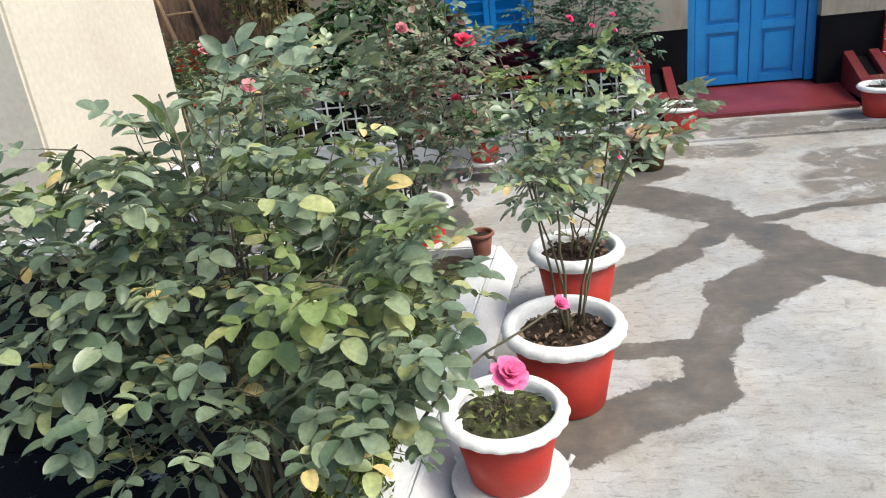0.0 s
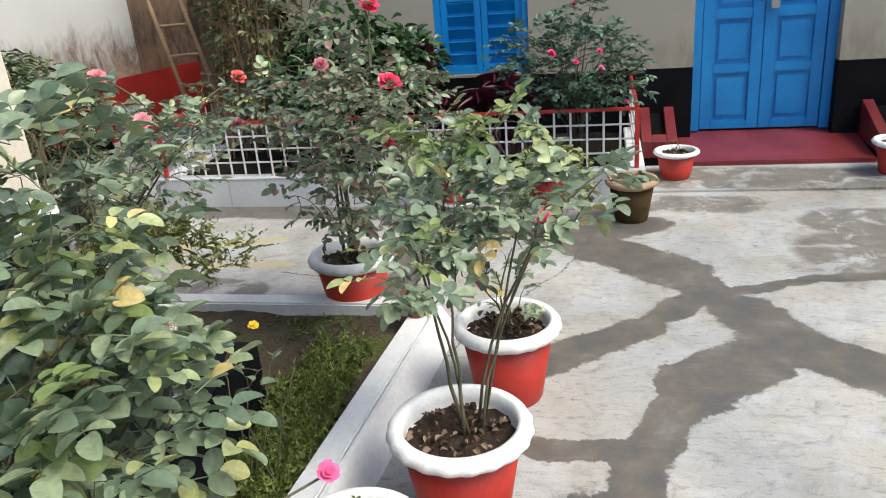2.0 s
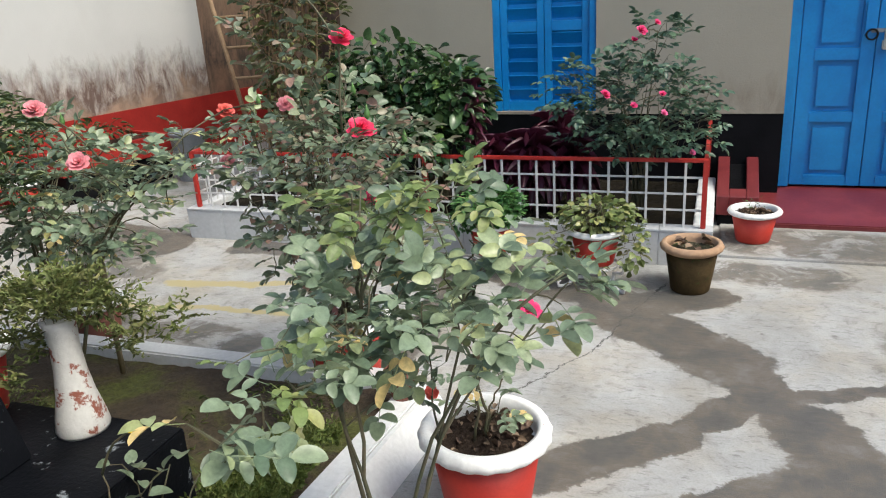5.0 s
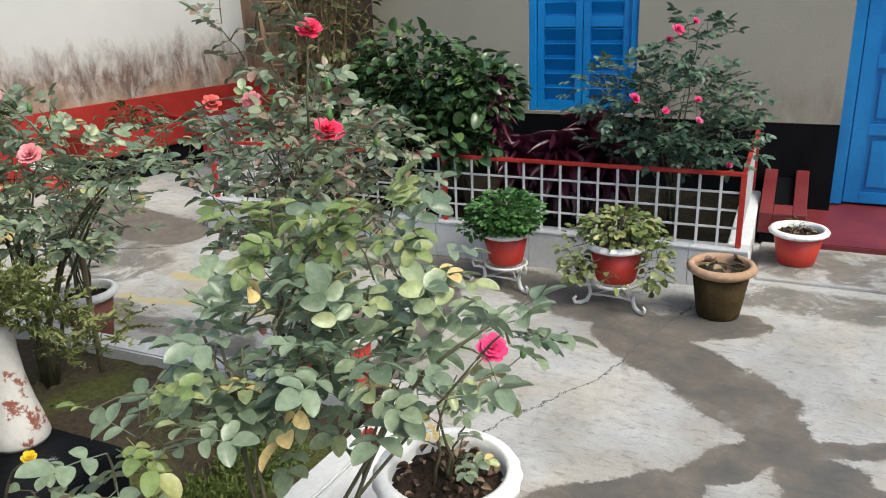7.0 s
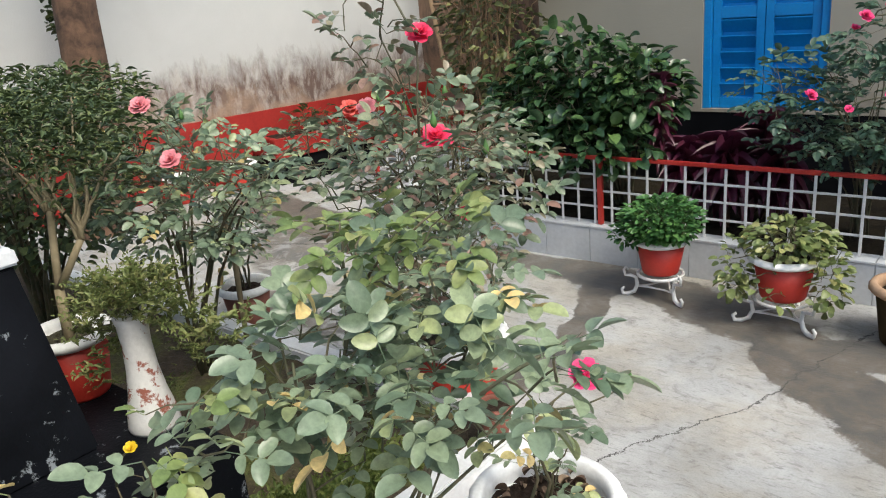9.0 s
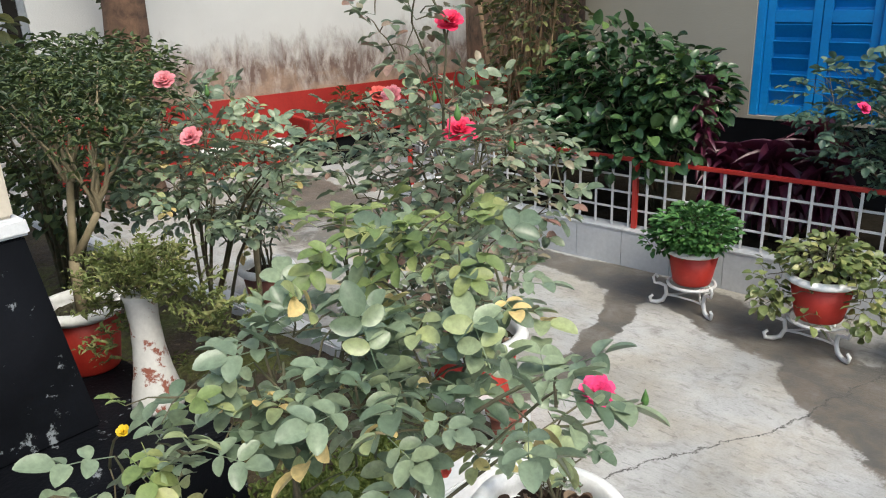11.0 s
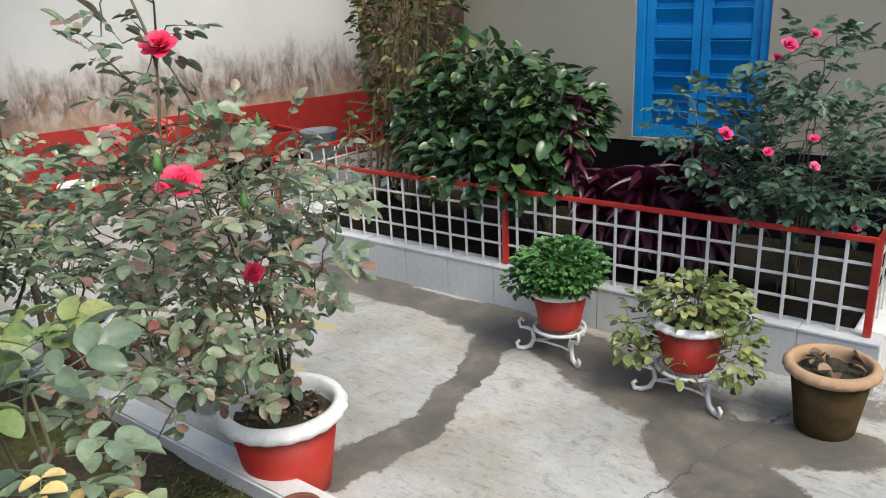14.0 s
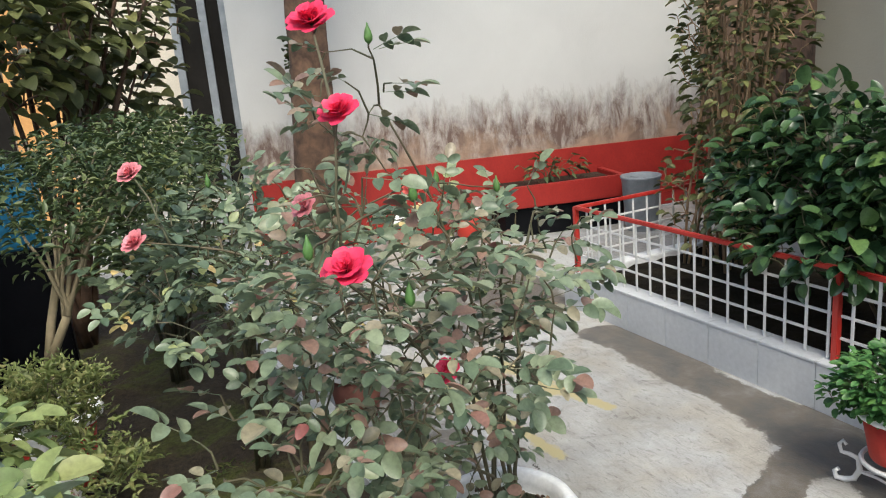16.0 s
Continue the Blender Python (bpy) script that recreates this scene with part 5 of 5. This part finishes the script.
plant(bed_rose, (0.08, 5.85, 0.13), [((0.08, 5.62, 0.88), (0.42, 0.26, 0.24), 230), ((0.16, 5.50, 1.22), (0.17, 0.15, 0.17), 60), ((-0.20, 5.5, 0.98), (0.24, 0.2, 0.16), 60), ((0.38, 5.55, 0.75), (0.16, 0.2, 0.15), 46), ((0.05, 5.6, 0.70), (0.40, 0.2, 0.14), 80)], 16, 0.038, M_LEAF_BLUE, 110, single_leaves=140, single_mat=M_LEAF_BLUE,
      blooms=[((0.13, 5.29, 1.31), "magenta", 0.035), ((0.09, 5.30, 1.26), "magenta", 0.03), ((0.20, 5.33, 1.34), "magenta", 0.03), ((-0.04, 5.20, 1.0), "magenta", 0.035), ((0.40, 5.35, 0.66), "bright", 0.03), ((0.10, 5.25, 0.93), "magenta", 0.03), ((0.24, 5.3, 0.98), "magenta", 0.03), ((0.25, 5.3, 0.88), "bright", 0.032)])


def cordyline(x, y, z, s, seed):
    t = thing("foliage_plant", (x, y, 0.15), "dark maroon broad-leaved foliage plant in the railed bed", "plant", "maroon plants")
    rng = random.Random(seed)
    part("stem", tube([(0, 0, -0.03), (0.01, 0, (z - 0.15) * 0.5), (0, 0.01, z - 0.15 + 0.05)], [0.012, 0.010, 0.008]), M_BARK, t)
    me_v, me_f = blade(0.17, OVAL, 0.5, 0.55)
    for k in range(40):
        u = k / 39
        a = k * 2.4
        el = -0.5 + 1.55 * u + rng.uniform(-0.15, 0.15)
        d = Vector((math.cos(a) * math.cos(el), math.sin(a) * math.cos(el), math.sin(el)))
        ob = mesh_part("leaf", (me_v * s * rng.uniform(0.85, 1.15)).tolist(), me_f, M_LEAF_MAROON, t, "", True)
        ob.matrix_local = Matrix.LocRotScale(Vector((0, 0, (z - 0.15) * (0.45 + 0.55 * u))), leaf_turn(d, rng, 0.2).to_quaternion(), None)


cordyline(-0.55, 5.72, 0.60, 0.18, 1)
cordyline(-0.32, 5.80, 0.58, 0.17, 2)
cordyline(-0.78, 5.72, 0.60, 0.14, 3)
cordyline(-0.48, 6.1, 0.66, 0.17, 5)
cordyline(-0.90, 5.66, 0.98, 0.085, 4)

plant(herb, (-0.66, 5.08, 0.27), [((-0.66, 5.08, 0.40), (0.20, 0.20, 0.115), 1500), ((-0.80, 5.02, 0.33), (0.1, 0.1, 0.06), 120)], 16, 0.029, M_LEAF_MINT, 111, maker=single(OVAL, 0.34, 0.15, 0.3), cane_r=(0.004, 0.002), outward=0.6, rise=0.3, foliage_label="bright green herb leaves", single_leaves=150)
plant(trail, (-0.06, 5.02, 0.29), [((-0.06, 5.04, 0.40), (0.20, 0.19, 0.08), 330), ((-0.25, 4.95, 0.26), (0.08, 0.13, 0.16), 110), ((0.14, 4.98, 0.25), (0.07, 0.13, 0.17), 100), ((-0.05, 4.85, 0.22), (0.15, 0.05, 0.08), 12)], 18, 0.038, M_LEAF_POTHOS, 112, maker=single(OVAL, 0.40, 0.15, 0.25), cane_r=(0.004, 0.002), sag=1.6, outward=0.7, rise=-0.1, tilt=0.8, foliage_label="yellow-green trailing leaves", single_leaves=150)

# seedlings, cuttings and dry leaves in the small pots
plant(pot_w, (0.76, 5.87, 0.19), [((0.76, 5.87, 0.25), (0.07, 0.07, 0.03), 10)], 3, 0.03, M_LEAF_MINT, 120, maker=single(LANCE, 0.2, 0.1, 0.1), cane_r=(0.002, 0.001), rise=0.6)
plant(pot_x, (2.17, 5.88, 0.19), [((2.17, 5.88, 0.27), (0.09, 0.09, 0.03), 12)], 5, 0.03, M_LEAF_POTHOS, 121, maker=single(LANCE, 0.2, 0.1, 0.1), cane_r=(0.003, 0.002), rise=0.5)
M_DRYLEAF = leaf_mat("dry_leaf", [(0.0, (0.07, 0.04, 0.028)), (0.6, (0.16, 0.10, 0.065)), (1.0, (0.32, 0.23, 0.15))], 0.7, 0.1)
joined_leaves("leaf_litter", [(Vector((random.Random(k).uniform(-0.08, 0.08), random.Random(k + 50).uniform(-0.08, 0.08), 0.252)), leaf_turn((math.cos(k), math.sin(k), 0.1), random.Random(k), 0.6), 0.06) for k in range(9)], single(OVAL, 0.4, 0.3, 0.2), random.Random(4), M_DRYLEAF, pot_y, "curled dry leaves")
for pot, r, h, seed in ((pot_a, 0.15, 0.29, 7), (pot_b, 0.14, 0.288, 8), (pot_m, 0.13, 0.28, 9), (pot_w, 0.09, 0.175, 10)):
    rng = random.Random(seed)
    spread = [(2 * math.pi * rng.random(), r * math.sqrt(rng.random())) for _ in range(60)]
    joined_leaves("leaf_litter", [(Vector((q * math.cos(a), q * math.sin(a), h + rng.uniform(-0.002, 0.008))), leaf_turn((math.cos(3 * a), math.sin(5 * a), rng.uniform(-0.2, 0.5)), rng, 0.9), rng.uniform(0.012, 0.032)) for a, q in spread], single(OVAL, 0.33, 0.5, 0.2), rng, M_DRYLEAF, pot, "scraps of dry brown leaf on the soil")
joined_leaves("succulent", [(Vector((0, 0, 0.27)), leaf_turn((math.cos(k * 2.4), math.sin(k * 2.4), 0.7), random.Random(k), 0.3), 0.11) for k in range(16)], single(LANCE, 0.2, 0.6, 0.1), random.Random(5), M_DRYLEAF, pot_z, "reddish pointed succulent leaves")

# tree by the white wall
tree = thing("tree", (-4.81, 4.53, 0), "brown rough-barked tree trunk standing before the white wall", "tree")
rng = random.Random(40)
bm = bmesh.new()
rings = []
for k in range(15):
    z = -0.02 + k * 0.27
    r = 0.185 - 0.006 * k + (0.07 if k == 0 else 0)
    rings.append([bm.verts.new(((r + 0.016 * math.sin(5 * a + k * 0.4) + rng.uniform(-0.010, 0.010)) * math.cos(a) + 0.02 * math.sin(k * 0.7) + 0.08 * (z - 1.5), (r + rng.uniform(-0.012, 0.012)) * math.sin(a) + 0.03 * math.sin(k * 0.45) + 0.06 * (z - 1.5), z)) for a in [2 * math.pi * s / 20 for s in range(20)]])
for a, b in zip(rings, rings[1:]):
    for s in range(20):
        bm.faces.new((a[s], a[(s + 1) % 20], b[(s + 1) % 20], b[s]))
bm.faces.new(rings[-1])
part("trunk", bm, M_BARK, tree, "", True)
plant(tree, (-4.81, 4.53, 3.2), [((-4.8, 4.4, 4.4), (1.3, 1.3, 0.7), 900)], 12, 0.13, M_VINE, 41, maker=single(OVAL, 0.35, 0.2, 0.3), cane_mat=M_BARK, cane_r=(0.05, 0.01), twig_from=0.3)
joined_leaves("shoot_leaf", [(Vector((-0.17 - 0.06 * random.Random(k).random(), -0.1 + 0.1 * random.Random(k + 9).random(), 1.45 + 0.3 * random.Random(k + 3).random())), leaf_turn((-1, random.Random(k).uniform(-1, 1), random.Random(k + 1).uniform(-0.5, 0.6)), random.Random(k), 0.5), 0.06) for k in range(40)], single(OVAL, 0.35, 0.2, 0.3), random.Random(6), M_LEAF_SM, tree)

# leafy tree with white flowers at the far end of the garden
far = thing("flowering_tree", (-4.0, 2.75, 0.06), "small leafy tree with scattered white flowers", "tree")
plant(far, (-4.0, 2.75, 0.03), [((-4.0, 2.75, 1.95), (0.75, 0.85, 0.55), 1000), ((-3.6, 2.6, 1.75), (0.5, 0.5, 0.35), 300), ((-4.2, 3.2, 1.5), (0.4, 0.4, 0.3), 180)], 16, 0.10, M_VINE, 42, maker=single(OVAL, 0.36, 0.2, 0.3), cane_mat=M_BARK, cane_r=(0.03, 0.006), sag=0.5, twig_from=0.2,
      blooms=[((-3.45, 2.62, 1.72), "white", 0.04), ((-3.4, 2.75, 1.70), "white", 0.035), ((-3.5, 3.1, 1.74), "white", 0.03), ((-3.42, 2.95, 1.66), "white", 0.03)], single_leaves=120)
hedge = thing("shrub", (-3.1, 3.15, 0.06), "dense dark green shrub hedge at the back of the garden bed", "shrub")
plant(hedge, (-3.1, 3.15, 0.04), [((-3.1, 3.2, 0.85), (0.8, 0.35, 0.42), 1500), ((-3.7, 3.2, 0.9), (0.6, 0.35, 0.4), 800)], 24, 0.045, M_LEAF_SM, 43, maker=single(OVAL, 0.34, 0.2, 0.25), cane_r=(0.012, 0.004), twig_from=0.2)
low_wall = struct(part("low_wall", box(-3.3, -3.0, 1.6, 2.72, 0.0, 0.86, 0.01), M_BLACK), "low black-painted wall behind the garden bed", "wall")
struct(part("low_wall_top", box(-3.28, -3.02, 1.62, 2.70, 0.861, 1.22, 0.01), M_DRUM), "blue-painted upper part of the low garden wall", "wall")

# ladder, rusty sheet and bucket in the side passage
ladder = thing("ladder", (-3.70, 7.50, 0), "weathered bamboo ladder leaning against the wall", "ladder")
a0, a1 = Vector((0, 0, 0)), Vector((-0.86, 0.55, 2.5))
side = Vector((0.28, 0.12, 0))
for s in (0, 1):
    part("side_rail", tube([a0 + side * s, (a0 + a1) / 2 + side * s, a1 + side * s], [0.024, 0.022, 0.019], 8), M_BAMBOO, ladder, "", True)
for k in range(8):
    u = 0.1 + 0.115 * k
    p = a0 + (a1 - a0) * u
    part("rung", tube([p - side * 0.06, p + side * 1.06], 0.016, 8), M_BAMBOO, ladder, "", True)
bucket = thing("bucket", (-4.08, 6.95, 0), "grey galvanised bucket by the red planter trough", "bucket")
part("body", lathe([(0.12, 0.0), (0.125, 0.01), (0.155, 0.42), (0.165, 0.43), (0.165, 0.445), (0.15, 0.445), (0.115, 0.03)], 32), M_GREY, bucket, "", True)
part("handle", tube([(0.155, 0, 0.42), (0.12, 0.10, 0.40), (0, 0.165, 0.38), (-0.12, 0.10, 0.40), (-0.155, 0, 0.42)], 0.005), M_GREY, bucket)

# vine-grown thicket at the corner of the house
thicket = thing("vine_thicket", (-2.55, 6.3, 0.14), "tall tangle of brown stems and small vine leaves", "vine")
plant(thicket, (-2.55, 6.3, 0.12), [((-2.42, 6.25, 1.5), (0.42, 0.30, 1.1), 1700), ((-2.2, 6.25, 2.4), (0.4, 0.3, 0.5), 600), ((-2.6, 6.2, 0.6), (0.34, 0.25, 0.4), 200)], 34, 0.05, M_VINE, 44, maker=single(OVAL, 0.3, 0.2, 0.3), cane_mat=M_BAMBOO, cane_r=(0.009, 0.004), sag=0.9, base_spread=0.24, twig_from=0.12, tilt=1.0)

# plants in the wall trough and a red pot before it
tp = thing("trough_plant", tuple(LW @ Vector((0.27, 0.9, 0.375))), "sprawling green plant growing in the red trough", "plant")
plant(tp, tuple(tp.location), [(tuple(LW @ Vector((0.3, 0.95, 0.52))), (0.2, 0.35, 0.10), 60)], 8, 0.08, M_LEAF_SM, 45, maker=single(LANCE, 0.25, 0.2, 0.4), cane_r=(0.006, 0.003))
pot_t = potted("flower_pot", (-4.93, 5.80), 0.155, 0.24, "red pot with white rim standing before the wall trough", "flower pot", seed=50)
pot_u = potted("flower_pot", (-5.05, 5.25), 0.15, 0.24, "red pot with white rim near the tree", "flower pot", seed=51)

# weeds, feathery ground cover and a yellow flower in the bed
rng = random.Random(60)


def soil_z(x, y):
    return 0.058 + 0.025 * noise.noise(Vector((x, y, 0.065)) * 5)


items = []
while len(items) < 5000:
    x, y = rng.uniform(-2.4, -0.72), rng.uniform(0.8, 3.55)
    d = noise.noise(Vector((x * 2.2, y * 2.2, 3.0))) + 0.35 * (x + 1.2)
    if d < rng.uniform(-0.15, 0.55) or (-2.45 < x < -0.95 and 1.28 < y < 2.76):
        continue
    a = rng.uniform(0, 6.28)
    items.append((Vector((x, y, soil_z(x, y) - 0.004)), leaf_turn((math.cos(a), math.sin(a), rng.uniform(0.3, 1.6)), rng, 0.8), rng.uniform(0.015, 0.04)))
g = joined_leaves("grass", items, single(LANCE, 0.10, 0.2, 0.4), rng, M_GRASS, None)
tagged(g, "short mossy weeds and grass on the garden soil", "grass", "", "stuff")


items = []
while len(items) < 2400:
    x, y = rng.uniform(-0.95, -0.71), rng.uniform(1.5, 3.25)
    if rng.random() > 0.75 + 0.9 * noise.noise(Vector((x * 3, y * 2.2, 7.0))) - (0.5 if y > 2.95 else 0):
        continue
    a = rng.uniform(0, 6.28)
    items.append((Vector((x, y, soil_z(x, y) - 0.004)), leaf_turn((0.5 * math.cos(a), 0.5 * math.sin(a), 1.0), rng, 0.8), rng.uniform(0.05, 0.12)))
g = joined_leaves("ground_cover", items, sprig, rng, M_COVER, None)
tagged(g, "low feathery green ground cover beside the white kerb", "ground cover", "", "stuff")
weed = thing("flowering_weed", (-0.80, 2.33, 0.06), "leafy weed with one yellow flower in the bed", "weed")
plant(weed, (-0.80, 2.33, 0.05), [((-0.80, 2.36, 0.42), (0.16, 0.16, 0.12), 16)], 5, 0.06, M_LEAF, 61, maker=single(OVAL, 0.32, 0.15, 0.3), blooms=[((-0.75, 2.33, 0.65), "yellow", 0.024)], cane_r=(0.004, 0.002), single_leaves=40)

# low growth in the eastern bed
east = thing("shrub", (3.0, 6.1, 0.17), "low dark shrub with pale leaf tips in the railed bed", "shrub")
plant(east, (3.0, 6.1, 0.14), [((3.0, 6.1, 0.42), (0.35, 0.25, 0.16), 160), ((3.5, 6.0, 0.40), (0.35, 0.25, 0.16), 140)], 14, 0.07, M_LEAF_HIB, 70, maker=single(OVAL, 0.3, 0.2, 0.3))
items = []
rng = random.Random(71)
for _ in range(1600):
    x, y, a = rng.uniform(2.5, 5.5), rng.uniform(5.52, 6.5), rng.uniform(0, 6.28)
    items.append((Vector((x, y, 0.15)), leaf_turn((math.cos(a), math.sin(a), rng.uniform(0.5, 2)), rng, 0.8), rng.uniform(0.04, 0.10)))
tagged(joined_leaves("grass", items, single(LANCE, 0.08, 0.2, 0.4), rng, M_COVER, None), "tufts of green grass in the railed bed", "grass", "", "stuff")
